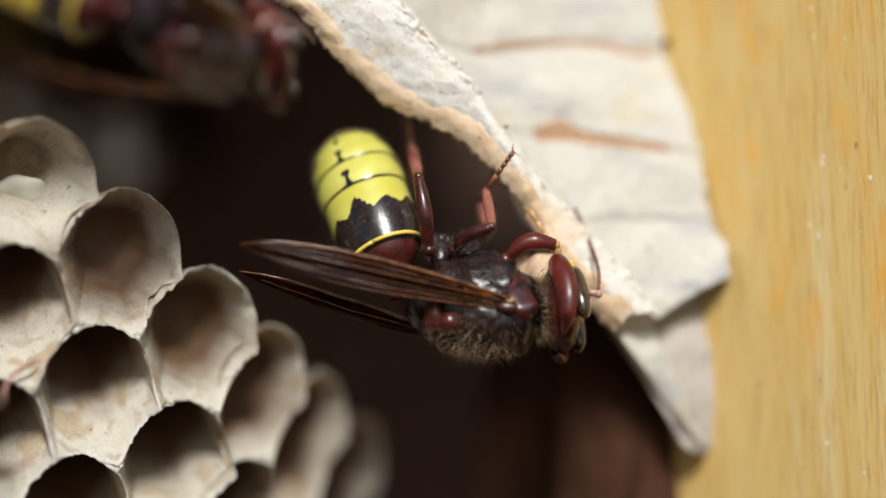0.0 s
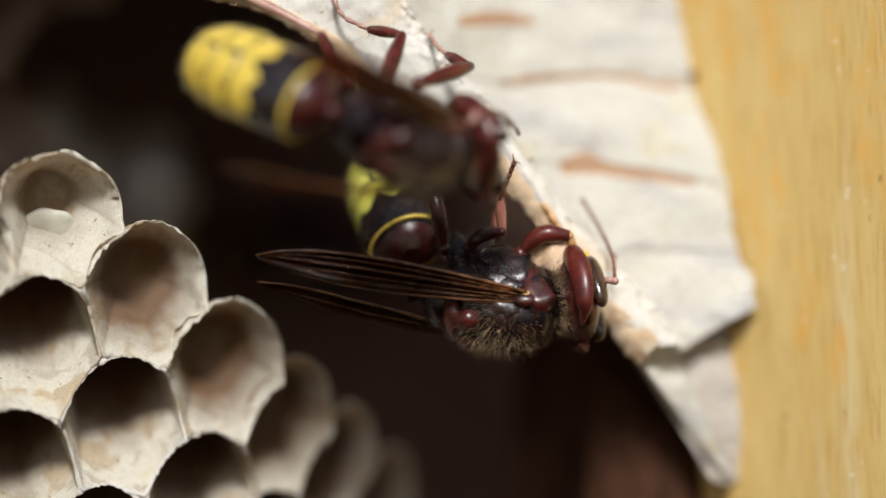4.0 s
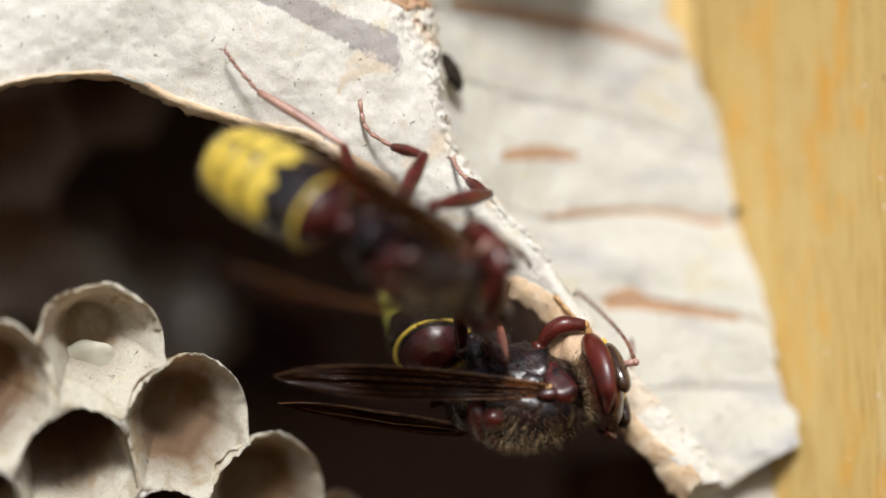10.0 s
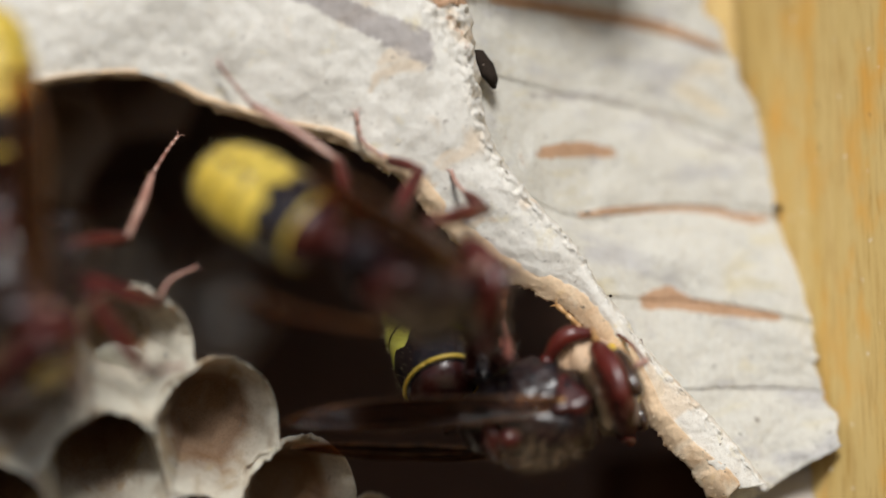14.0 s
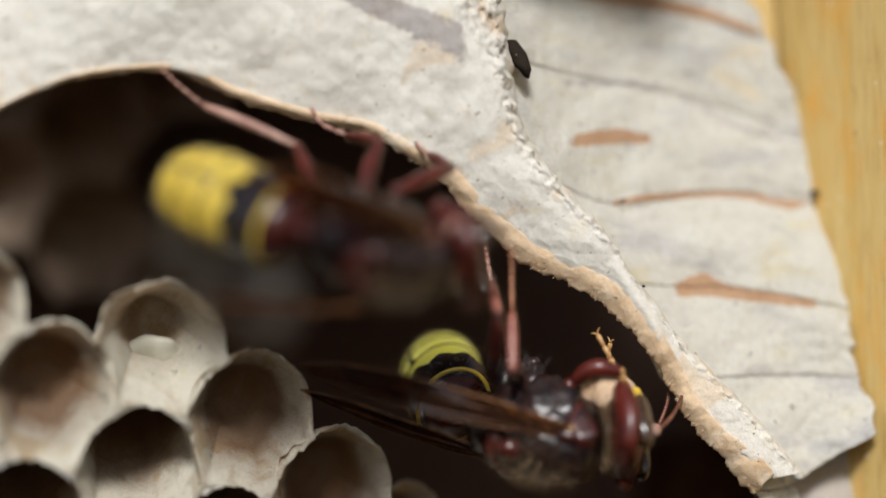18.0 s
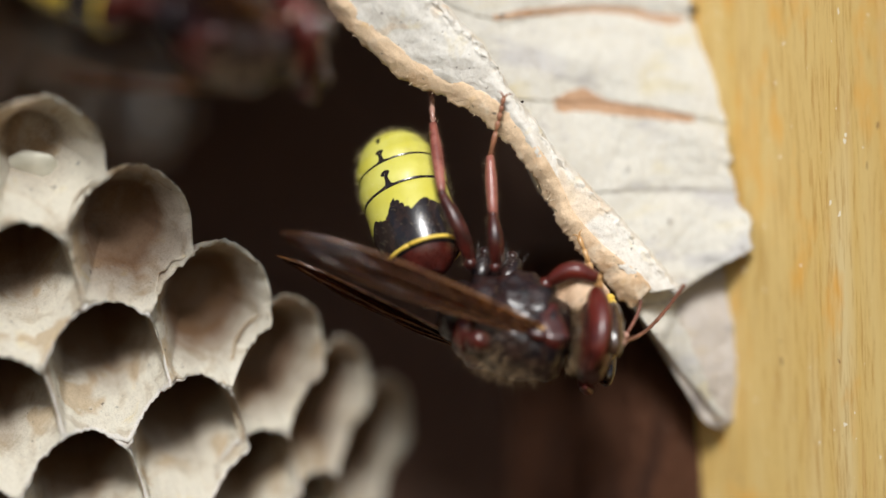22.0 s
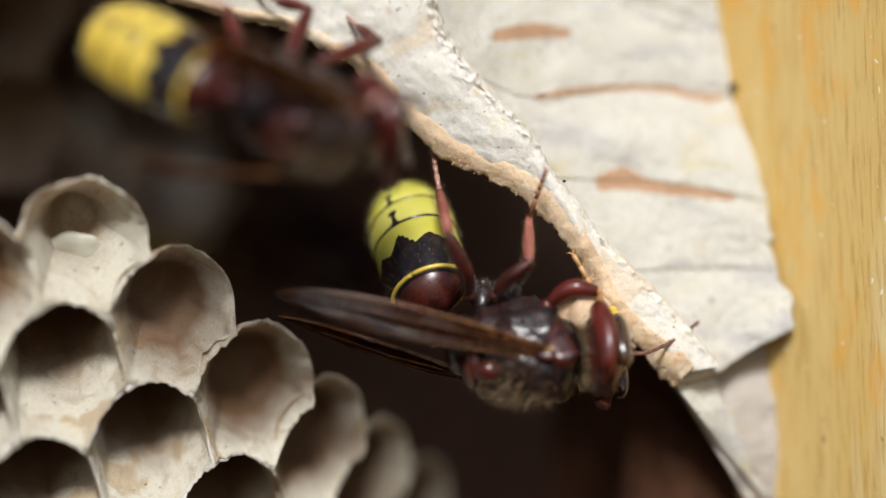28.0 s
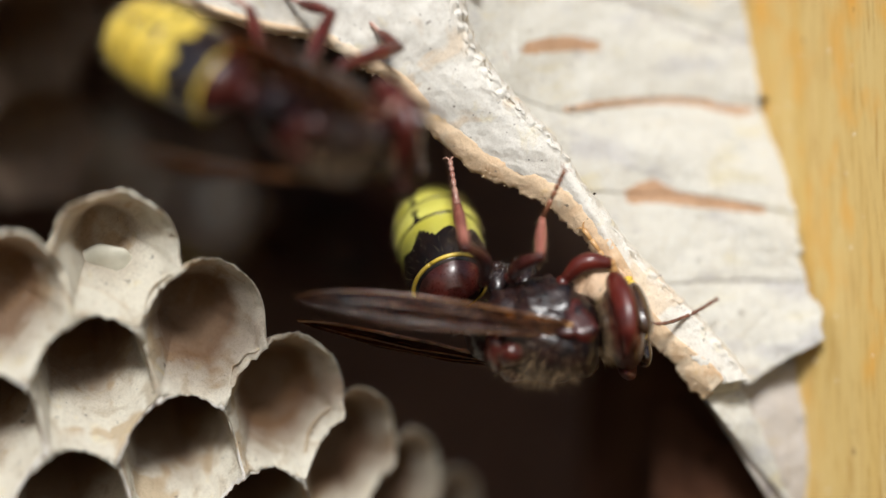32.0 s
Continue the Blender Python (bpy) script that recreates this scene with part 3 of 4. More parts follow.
def comb(name, label, start, e1, e2, cells, depth, mat, seed, lean, bend=()):
    """Cells on a six-sided grid that run inwards along lean; bend: how far the columns from the first on step aside and turn away, as the comb curves."""
    root = tagged(new(name), label, "honeycomb")
    root.location = start * U
    for k, (i, j, d) in enumerate(cells):
        place, step = Vector((0, 0, 0)), e1
        for q in range(abs(i)):
            f, away = bend[q] if i > 0 and q < len(bend) else (1.0, 0.0)
            step = Vector((e1.x * f, e1.y + away, e1.z * f))
            place += step if i > 0 else -step
        axis = (Vector(lean) + Vector((-0.1, 0.0, 0.0)) * (abs(step.y - e1.y) / 2)).normalized()
        place = place + e2 * j
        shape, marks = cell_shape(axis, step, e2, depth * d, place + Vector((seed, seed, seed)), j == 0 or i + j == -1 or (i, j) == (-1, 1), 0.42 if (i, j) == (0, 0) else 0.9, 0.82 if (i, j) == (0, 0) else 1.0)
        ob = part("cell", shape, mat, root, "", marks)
        ob.location = place * U


E1, E2 = Vector((7.25, 4.2, -6.9)), Vector((-2.0, 0.8, -11.5))
CELLS = [(i, 0, 0.36) for i in range(0, 6)] + [(i, 1, 0.36 if i < 0 else 0.9) for i in range(-2, 6)] + [(i, 2, 0.36 if i == -3 else 1) for i in range(-3, 5)] + [(i, 3, 0.36 if i == -4 else 1) for i in range(-4, 4)]
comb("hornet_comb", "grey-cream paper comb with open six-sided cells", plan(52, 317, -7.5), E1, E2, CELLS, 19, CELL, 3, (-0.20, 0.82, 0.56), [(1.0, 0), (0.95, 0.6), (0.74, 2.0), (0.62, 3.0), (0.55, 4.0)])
larva = part("larva", blob((0, 0, 0), (3.0, 1.0, 2.4), 44, 30, 0.25, 0.5, 2.0, Matrix.Rotation(0.9, 3, "X")), LARVA)
larva.location = plan(40, 334, -1.6) * U
tagged(larva, "small white larva lying at the bottom of a shallow cell", "larva")
comb("upper_comb", "comb hanging deeper in the nest, its paper coloured darker for shade", plan(-75, -75, 26), Vector((9.2, 1.0, -4.6)), Vector((-0.5, 2.5, -10.8)), [(0, 0, 1), (-1, 0, 1), (0, -1, 1), (-1, 1, 1), (1, -1, 1), (0, 1, 1)], 14, INNER, 71, (-0.2, 0.9, 0.4))


brood = tagged(new("brood_comb"), "dim comb with pale silk-capped cells below the lip", "honeycomb")
for k, (u, v, y) in enumerate(((248, 235, 36), (56, 147, 38), (140, 215, 41))):
    shape, marks = cell_shape(Vector((-0.1, 0.85, 0.5)).normalized(), Vector((6.6, 2.0, -5.0)), Vector((-1.6, 0.8, -9.6)), 9, Vector((k * 9, 90, 4)), False, 0.9)
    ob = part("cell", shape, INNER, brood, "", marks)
    ob.location = plan(u, v, y + 1.5) * U
    cap = part("cocoon_cap", blob((0, 0.8, 0.4), (3.3, 1.9, 4.2), 30, 20, 0.15, 0.5, 2.2, Matrix.Rotation(0.5, 3, "X")), SILK, ob, "domed white silk cap")


# ---- hornets ----
def basis(forward, dorsal):
    x = Vector(forward).normalized()
    z = Vector(dorsal)
    z = (z - x * z.dot(x)).normalized()
    y = z.cross(x)
    return Matrix((x, y, z)).transposed().to_4x4()


def stance(u, v, y, turn, tilt, yaw=0.0):
    """Where a hornet's thorax is and how it lies: its nose points along +x turned down by turn, its back faces down and, by tilt, out of the nest."""
    a, f, w = radians(turn), radians(tilt), radians(yaw)
    fore = Vector((math.cos(a) * math.cos(w), math.sin(w), -math.sin(a) * math.cos(w)))
    down = Vector((-math.sin(a), 0, -math.cos(a)))
    back = down * math.cos(f) + Vector((0, -1, 0)) * math.sin(f)
    return Matrix.Translation(plan(u, v, y) * U) @ basis(fore, back)


def tergite(x0, x1, r0, r1, kind, spots):
    """One ring of the abdomen, along -x; marks by its kind."""
    n, m = 72, 14
    verts, faces, marks = [], [], []
    for i in range(m + 1):
        s = i / m
        x = x0 + (x1 - x0) * s
        r = r0 + (r1 - r0) * s + 0.28 * math.sin(math.pi * min(1, s * 1.15))
        if s > 0.93:
            r -= 0.12 * (s - 0.93) / 0.07
        for j in range(n):
            a = 2 * math.pi * j / n
            verts.append(Vector((-x, math.sin(a) * r, math.cos(a) * r * 0.86)))
            d = abs((a + math.pi) % (2 * math.pi) - math.pi)
            if kind == 1:
                mk = 0.72 - (s > 0.82) * 1.0
            elif kind == 2:
                mk = 0.66 - max(0, s - 0.58 - 0.05 * math.cos(d * 9) - 0.14 * math.exp(-(d / 0.2) ** 2)) * 7
            else:
                stem = math.exp(-(d / (0.10 + 0.25 * max(0, 0.3 - s))) ** 2) * (s < 0.5)
                knob = math.exp(-(d / 0.16) ** 2 - ((s - 0.50) / 0.15) ** 2)
                side = math.exp(-((d - 0.75) / 0.16) ** 2 - ((s - 0.22) / 0.14) ** 2) * spots
                band = 1.0 if s < 0.13 else 0.0
                mk = 0.05 + 0.75 * max(stem * 0.85, knob, band, side)
            marks.append(mk)
    for i in range(m):
        for j in range(n):
            a, b = i * n + j, i * n + (j + 1) % n
            faces.append((a, b, b + n, a + n))
    faces.append(tuple(range(n))[::-1])
    faces.append(tuple(range(m * n, m * n + n)))
    return (verts, faces), marks


RINGS = [(0.2, 2.5, 1.2, 3.4, 1), (2.1, 8.6, 3.3, 3.95, 2), (8.3, 11.3, 3.85, 3.7, 3), (11.0, 13.4, 3.7, 3.2, 4), (13.1, 14.6, 3.1, 2.2, 5), (14.3, 15.2, 2.1, 0.7, 6)]


def leg(host, joints, thick, mats, arch=0.15):
    """Thigh with its shin and foot as pieces of it; joints in the hornet's space."""
    p = [Vector(q) for q in joints]
    bow = arch if isinstance(arch, Vector) else (p[1] - p[0]).orthogonal().normalized() * arch
    thigh = part("thigh", join(tube([p[0], (p[0] + p[1]) / 2 + bow, p[1]], [thick * 0.55, thick * 0.95, thick * 1.05, thick * 0.6], 12, 12),
                               blob(p[0], (thick * 0.85,) * 3, 14, 8)), mats[0], host)
    part("shin", join(tube([p[1], (p[1] + p[2]) / 2 - bow, p[2]], [thick * 0.4, thick * 0.62, thick * 0.75, thick * 0.5], 12, 10), blob(p[1], (thick * 0.5,) * 3, 12, 8)), mats[1], thigh)
    foot = []
    ends = curve(p[2:], 5)
    for a, b in zip(ends, ends[1:]):
        foot.append(tube([a, a.lerp(b, 0.85), b], [thick * 0.2, thick * 0.33, thick * 0.22], 8))
    d = (ends[-1] - ends[-2]).normalized()
    s = d.orthogonal().normalized()
    for w in (1, -1):
        foot.append(tube([ends[-1], ends[-1] + d * 0.35 + s * w * 0.25, ends[-1] + d * 0.45 + s * w * 0.55], [thick * 0.14, thick * 0.04], 6, 4))
    part("foot", join(*foot), mats[2], thigh)
    rnd = random.Random(5)
    roots = []
    for a, b, r in ((p[0], p[1], thick * 0.9), (p[1], p[2], thick * 0.6)):
        for _ in range(40):
            nrm = Vector([rnd.gauss(0, 1) for _ in range(3)])
            nrm = (nrm - (b - a) * nrm.dot(b - a) / (b - a).length_squared).normalized()
            roots.append((a.lerp(b, rnd.random()) + nrm * r * 0.85, nrm))
    part("leg_hair", hairs(roots, 0.5, 0.018, Vector((0, 0, 0)), 3), HAIR, thigh)
    return thigh


def limb(host, sizes, thick, mats):
    """A leg whose thigh, shin and foot lie along +x from their own joints, to be posed by limb_pose()."""
    a, b, c = sizes
    thigh = part("thigh", join(tube([(0, 0, 0), (a * 0.5, 0, 0.12 * a), (a, 0, 0)], [thick * 0.5, thick * 0.95, thick * 1.05, thick * 0.95, thick * 0.6], 16, 14),
                               blob((0, 0, 0), (thick * 0.9,) * 3, 14, 10), blob((a, 0, 0), (thick * 0.66,) * 3, 14, 10)), mats[0], host)
    shin = part("shin", tube([(0, 0, 0), (b * 0.12, 0, 0.05), (b * 0.5, 0, 0), (b, 0, 0)], [thick * 0.45, thick * 0.62, thick * 0.72, thick * 0.8, thick * 0.55], 14, 14), mats[1], thigh)
    joints = [c * f for f in (0, 0.42, 0.6, 0.74, 0.86, 1.0)]
    toes = [tube([(p, 0, 0), (p + (q - p) * 0.8, 0, 0), (q, 0, 0)], [thick * 0.24, thick * 0.4, thick * 0.26], 10) for p, q in zip(joints, joints[1:])]
    for w in (1, -1):
        toes.append(tube([(c, 0, 0), (c + 0.35, w * 0.3, 0.1), (c + 0.4, w * 0.65, -0.15)], [thick * 0.18, thick * 0.05], 8, 5))
        toes.append(tube([(0, 0, 0), (0.5, w * 0.25, 0.3)], [thick * 0.12, thick * 0.03], 6, 3))
    foot = part("foot", join(*toes), mats[2], thigh)
    rnd = random.Random(5)
    for ob, ln in ((thigh, a), (shin, b)):
        roots = []
        for _ in range(60):
            w = rnd.uniform(0, 2 * math.pi)
            d = Vector((0, math.cos(w), math.sin(w)))
            roots.append((Vector((ln * rnd.random(), 0, 0)) + d * thick * 0.7, d + Vector((0.5, 0, 0))))
        fuzz = part("leg_hair", hairs(roots, 0.55, 0.014, Vector((0, 0, 0)), 3), FUR, ob if ob is thigh else thigh)
        if ob is shin:
            shin_fuzz = fuzz
    return thigh, shin, foot, shin_fuzz, sizes


def limb_pose(sizes, hip, host, marks, signs, back=0.0):
    """Poses of thigh, shin and foot: the hip in the hornet's space, the hornet's pose, where knee, ankle and toe show in the plan, and whether each piece comes out (-1) or goes in (1)."""
    p = (host @ (hip * U)) / U
    inv = host.to_3x3().inverted()
    dirs = []
    for k, (size, (u, v), sign) in enumerate(zip(sizes, marks, signs)):
        d = plan(u, v, p.y) - p
        d.y = sign * math.sqrt(max(0.0, size * size - d.length_squared)) + (back if k else 0.0)
        d.normalize()
        dirs.append(d)
        p = p + d * size
    turn = [basis(inv @ d, (0, 1, 0)) for d in dirs]
    thigh = Matrix.Translation(hip * U) @ turn[0]
    knee = hip + (inv @ dirs[0]) * sizes[0]
    ankle = knee + (inv @ dirs[1]) * sizes[1]
    return thigh, thigh.inverted() @ Matrix.Translation(knee * U) @ turn[1], thigh.inverted() @ Matrix.Translation(ankle * U) @ turn[2]


def wing(root, tip, width, side, lift):
    """A wing folded lengthwise: a narrow cambered blade with veins."""
    a, b = Vector(root), Vector(tip)
    d = (b - a).normalized()
    w = side.cross(d).normalized()
    n, m = 48, 16
    verts, faces = [], []
    for i in range(n + 1):
        s = i / n
        half = width * (0.12 + 0.88 * math.sin(math.pi * min(1, s * 0.93 + 0.02)) ** 0.6 * (0.55 + 0.45 * s)) * 0.5 * math.sqrt(max(0.0, 1 - s ** 7)) + 0.04
        for j in range(m + 1):
            q = j / m * 2 - 1
            fold = 0.17 * half * math.cos(q * 6.5 + s * 1.5) + 0.05 * half * math.cos(s * 23 + q * 3) + lift * math.sin(math.pi * s) * 0.8
            verts.append(a + d * (b - a).length * s + w * q * half + side * (fold - 0.25 * half * q * q))
    k = len(verts)
    verts += [p - side * 0.05 for p in verts]
    for i in range(n):
        for j in range(m):
            q = i * (m + 1) + j
            faces += [(q, q + 1, q + m + 2, q + m + 1), (k + q, k + q + m + 1, k + q + m + 2, k + q + 1)]
    def vein(col, r):
        pts = [verts[i * (m + 1) + col] + side * 0.04 for i in range(0, n + 1 - col // 2, 4)]
        return tube(pts, [r, r * 0.8, r * 0.4], 7)
    veins = [vein(0, 0.16), vein(m, 0.05), vein(3, 0.035), vein(6, 0.05), vein(10, 0.035), vein(13, 0.03)]
    return (verts, faces), veins


def hornet(label, legs, antennae, tips, spots=0.3, near=-0.75, group="hornets in the nest", coat=STRIPED, nod=0.0, swing=0.0):
    """legs: joint chains in the hornet's space; tips: the ends of the wings in it; spots: how dark the side spots of the tail are."""
    root = tagged(new("hornet"), label, "hornet", group)
    rnd_hip = random.Random(21)
    body = part("thorax", blob((0, 0, 0), (4.9, 3.7, 4.2), 56, 34, 0.14, 0.9, 2.3), BLACK, root)
    part("pronotum", blob((3.3, 0, 0.6), (1.7, 3.7, 3.4), 36, 20, 0.06, 0.6, 2.4), BLACK, body)
    part("scutum", blob((0.9, 0, 2.1), (3.4, 3.0, 2.5), 32, 18, 0.05, 0.7, 2.2), BLACK, body)
    for s in (1, -1):
        part("scutellum", blob((-2.7, s * 1.35, 2.9), (1.3, 1.3, 1.05), 22, 14, 0.12, 0.9), DARKRED, body, "red-brown plate")
        part("tegula", blob((2.2, s * 3.3, 2.1), (1.2, 0.5, 0.7), 20, 12, 0.05, 1.0), DARKRED, body, "red wing-base scale")
        part("collar_lobe", blob((3.0, s * 2.9, 0.8), (1.35, 0.8, 2.3), 30, 20, 0.2, 0.9, 2.8, Matrix.Rotation(0.5, 3, "Y")), DARKRED, body, "red-brown collar lobe")
        part("side_plate", blob((0.4, s * 2.35, -1.1), (3.1, 1.5, 2.8), 40, 24, 0.22, 1.1, 2.5), BLACK, body)
        part("rear_plate", blob((-2.9, s * 2.0, -0.7), (1.9, 1.5, 2.5), 34, 22, 0.22, 1.1, 2.5), BLACK, body)
        part("wing_knob", blob((2.3, s * 3.65, 1.7), (0.36, 0.28, 0.3), 16, 10, 0.1, 1.5), TAN, body, "shiny tan wing joint")
        for hx, hz in ((-3.6, -4.3), (-1.2, -4.4)):
            hip = part("hip", blob((hx, s * 1.9, hz), (0.95, 0.9, 1.5), 24, 16, 0.12, 0.9, 2.2, Matrix.Rotation(-0.25, 3, "Y")), BLACK, body)
            part("hip_joint", blob((hx - 0.1, s * 2.1, hz - 1.35), (0.6, 0.6, 0.6), 18, 12, 0.1, 0.9), BLACK, hip)
    tufts = []
    for _ in range(70):
        w = rnd_hip.uniform(0, 2 * math.pi)
        tufts.append((Vector((rnd_hip.choice((-3.6, -1.2)) + rnd_hip.uniform(-0.9, 0.9), rnd_hip.uniform(1.9, 2.8), -4.7 + rnd_hip.uniform(-0.9, 0.7))), Vector((math.cos(w) * 0.7, 0.6, -0.8))))
    tagged(part("hip_hair", hairs(tufts, 1.0, 0.012, Vector((0, 0, 0)), 14), SILVER, body, "silvery bristles at the hips"), kind="stuff")
    part("propodeum", blob((-4.9, 0, -0.5), (2.0, 2.5, 2.7), 28, 18, 0.07, 0.7, 2.2), BLACK, body)
    part("waist", tube([(-6.0, 0, -0.8), (-7.0, 0, -1.1), (-8.0, 0, -1.2)], [1.0, 0.7, 1.0], 16, 8), DARKRED, root)
    part("metanotum", blob((-4.1, 0, 1.3), (1.2, 2.6, 2.2), 26, 16, 0.06, 0.8), DARKRED, body)
    rnd = random.Random(11)
    roots = []
    for _ in range(1500):
        d = Vector((rnd.gauss(0, 1), rnd.gauss(0, 1), rnd.gauss(0.6, 1)))
        d.normalize()
        if d.z > 0.62 - 0.5 * rnd.random():
            roots.append((Vector((d.x * 4.7, d.y * 3.5, 0.6 + d.z * 3.9)), d))
    pelt = []
    for _ in range(900):
        d = Vector((rnd.gauss(0, 1), rnd.gauss(0, 1), rnd.gauss(0, 1)))
        d.normalize()
        pelt.append((Vector((d.x * 4.9, d.y * 3.9, d.z * 4.2)), d))
    tagged(part("side_down", hairs(pelt, 0.6, 0.018, Vector((-0.3, 0, 0)), 8), HAIR, body, "sparse brown down"), kind="stuff")
    part("thorax_hair", hairs(roots, 1.4, 0.014, Vector((-0.2, 0, 0)), 2), FUR, body, "short tawny fur")

    head = part("head", blob((7.0, 0, 0.0), (1.9, 3.8, 3.9), 40, 24, 0.05, 0.6, 2.2), DARKRED, root)
    part("face", blob((8.5, 0, -1.2), (1.0, 2.5, 2.9), 26, 16, 0.03, 0.6, 2.3), FACE, head, "yellow face plate")
    part("neck", tube([(4.4, 0, -0.2), (5.8, 0, -0.4)], [1.3, 1.5], 18), BLACK, root)
    part("nape", blob((5.5, 0, 0.1), (0.7, 2.7, 2.6), 30, 16, 0.05, 0.7), BLACK, head)
    ruff = []
    for _ in range(900):
        w = rnd.uniform(0, 2 * math.pi)
        ruff.append((Vector((5.3 + rnd.uniform(-0.5, 0.5), math.sin(w) * 2.9, -0.1 + math.cos(w) * 2.8)), Vector((0.3, math.sin(w), math.cos(w)))))
    part("ruff", hairs(ruff, 0.9, 0.016, Vector((0.2, 0, 0)), 9), FUR, head, "pale fur behind the head")
    feelers = []
    for s in (1, -1):
        part("gena", tube([(6.5, s * 1.5, 4.0), (6.9, s * 3.4, 2.8), (7.15, s * 4.1, 0.2), (7.0, s * 3.7, -2.2), (6.8, s * 2.4, -3.7)], [0.15, 0.8, 1.1, 1.1, 0.85, 0.4], 20, 26, 0.75), RED, head, "red cheek")
        part("eye", blob((8.6, s * 2.7, 0.4), (0.85, 1.2, 2.7), 26, 20, 0.0, 1, 2.2, Matrix.Rotation(s * 0.3, 3, "Z")), EYE, head, "dark brown compound eye")
        part("mandible", tube([(7.8, s * 2.0, -2.8), (8.5, s * 1.6, -3.5), (8.7, s * 0.5, -4.0)], [0.55, 0.45, 0.22], 14, 10, 0.7), FACE, head, "yellow jaw with a dark tip")
        pts = antennae[0 if s == 1 else 1]
        feeler = part("antenna", join(tube(pts[:2], [0.26, 0.34], 10), blob(pts[1], (0.36,) * 3, 10, 8)), PALERED, head)
        feelers.append((feeler, Vector(pts[0])))
        line = curve(pts[1:], 11)
        part("feeler", tube([q for a, b in zip(line, line[1:]) for q in (a, a.lerp(b, 0.5), a.lerp(b, 0.9))] + [line[-1]], [0.15] + [0.15, 0.2, 0.16] * 11, 8), FEELER, feeler)
    roots = []
    for _ in range(500):
        d = Vector((rnd.gauss(-0.3, 1), rnd.gauss(0, 1), rnd.gauss(0.4, 1)))
        d.normalize()
        roots.append((Vector((7.1 + d.x * 2.0, d.y * 4.1, -0.4 + d.z * 3.7)), d))
    part("head_hair", hairs(roots, 0.7, 0.02, Vector((-0.2, 0, 0)), 4), HAIR, head)

    head.matrix_local = Matrix.Translation((5.4 * U, 0, 0)) @ Matrix.Rotation(radians(swing), 4, "Z") @ Matrix.Rotation(radians(nod), 4, "Y") @ Matrix.Translation((-5.4 * U, 0, 0))
    waist = WAIST
    tail = None
    m = Matrix.Translation(waist * U)
    for k, (x0, x1, r0, r1, kind) in enumerate(RINGS):
        shape, marks = tergite(x0, x1, r0, r1, kind, spots)
        name = "abdomen" if tail is None else "abdomen_ring"
        ob = part(name, shape, DARKRED if k == 0 else coat, root if tail is None else tail, "dark red waist segment" if k == 0 else "", marks)
        if tail is None:
            tail = ob
            tail.matrix_local = m
            yel = tube([(-2.42, math.sin(a) * 3.52, math.cos(a) * 3.03) for a in [2 * math.pi * i / 48 for i in range(48)] + [0]], [0.2, 0.2], 8)
            part("yellow_band", yel, FACE, tail)
    roots = []
    for _ in range(1100):
        x0, x1, r0, r1, kind = RINGS[rnd.randrange(1, 6)]
        s, a = rnd.random(), rnd.uniform(0, 2 * math.pi)
        r = r0 + (r1 - r0) * s + 0.2
        roots.append((Vector((-(x0 + (x1 - x0) * s), math.sin(a) * r, math.cos(a) * r * 0.86)), Vector((-0.5, math.sin(a), math.cos(a)))))
    part("abdomen_hair", hairs(roots, 0.55, 0.008, Vector((-0.2, 0, 0)), 6), PALEHAIR, tail, "fine pale bristles")
    for s, (tip, hind) in ((1, tips[0]), (-1, tips[1])):
        side = Vector((0, 0.75 if s > 0 else near, 0.65)).normalized()
        for name, base, end, wd in (("forewing", (2.3, s * 3.6, 2.0), tip, 3.4), ("hindwing", (0.2, s * 3.4, 2.2), hind, 2.6)):
            blade, veins = wing(base, end, wd, side, 0.8 if name == "forewing" else 0.3)
            ob = part(name, blade, WING, root, "folded amber-brown wing")
            for vein in veins:
                part("wing_vein", vein, VEIN, ob)
    for spec in legs:
        leg(root, *spec)
    return root, tail, feelers


WAIST = Vector((-7.6, 0, -1.2))
MAIN_WINGS = (((-21.5, 6.5, -0.9), (-18.0, 6.0, -1.2)), ((-21.5, 1.4, -1.7), (-17.5, 0.4, -1.3)))
UP_WINGS = (((-17.0, 6.6, 2.6), (-14.0, 7.2, 2.0)), ((-17.0, -5.6, 2.8), (-13.5, -7.6, 1.6)))

MAIN_REF = stance(878, 590, -2, 8, 32)
UP_YAW = 36
UP_REF = stance(700, 190, -18, 14, 62, UP_YAW)


def local(ref, pts):
    inv = ref.inverted()
    return [(inv @ (plan(*p) * U)) / U for p in pts]


def local_dir(ref, d):
    return ref.to_3x3().inverted() @ Vector(d)


main_legs = [
    (local(MAIN_REF, [(930, 512, -3), (1022, 494, -3.5), (1030, 545, -1), (1010, 480, -1.5), (985, 425, -0.8)]), 0.82, (RED, TAN, TAN), local_dir(MAIN_REF, (-0.15, -0.3, 1.0)) * 0.9),
    (local(MAIN_REF, [(950, 520, 3), (1000, 480, 3), (1020, 530, 2), (1000, 480, 2), (1005, 440, 1.5)]), 0.7, (RED, TAN, TAN)),
]
main_feelers = (local(MAIN_REF, [(1060, 590, -4), (1085, 605, -5), (1105, 560, -2), (1110, 500, 1), (1105, 440, 3)]), local(MAIN_REF, [(1065, 600, 2), (1085, 610, 2), (1100, 590, 2), (1112, 570, 2), (1118, 550, 2)]))
worker, worker_tail, worker_feelers = hornet("dark hornet with a yellow banded tail, clinging to the torn rim", main_legs, main_feelers, MAIN_WINGS, 0.25, -0.05, nod=10)
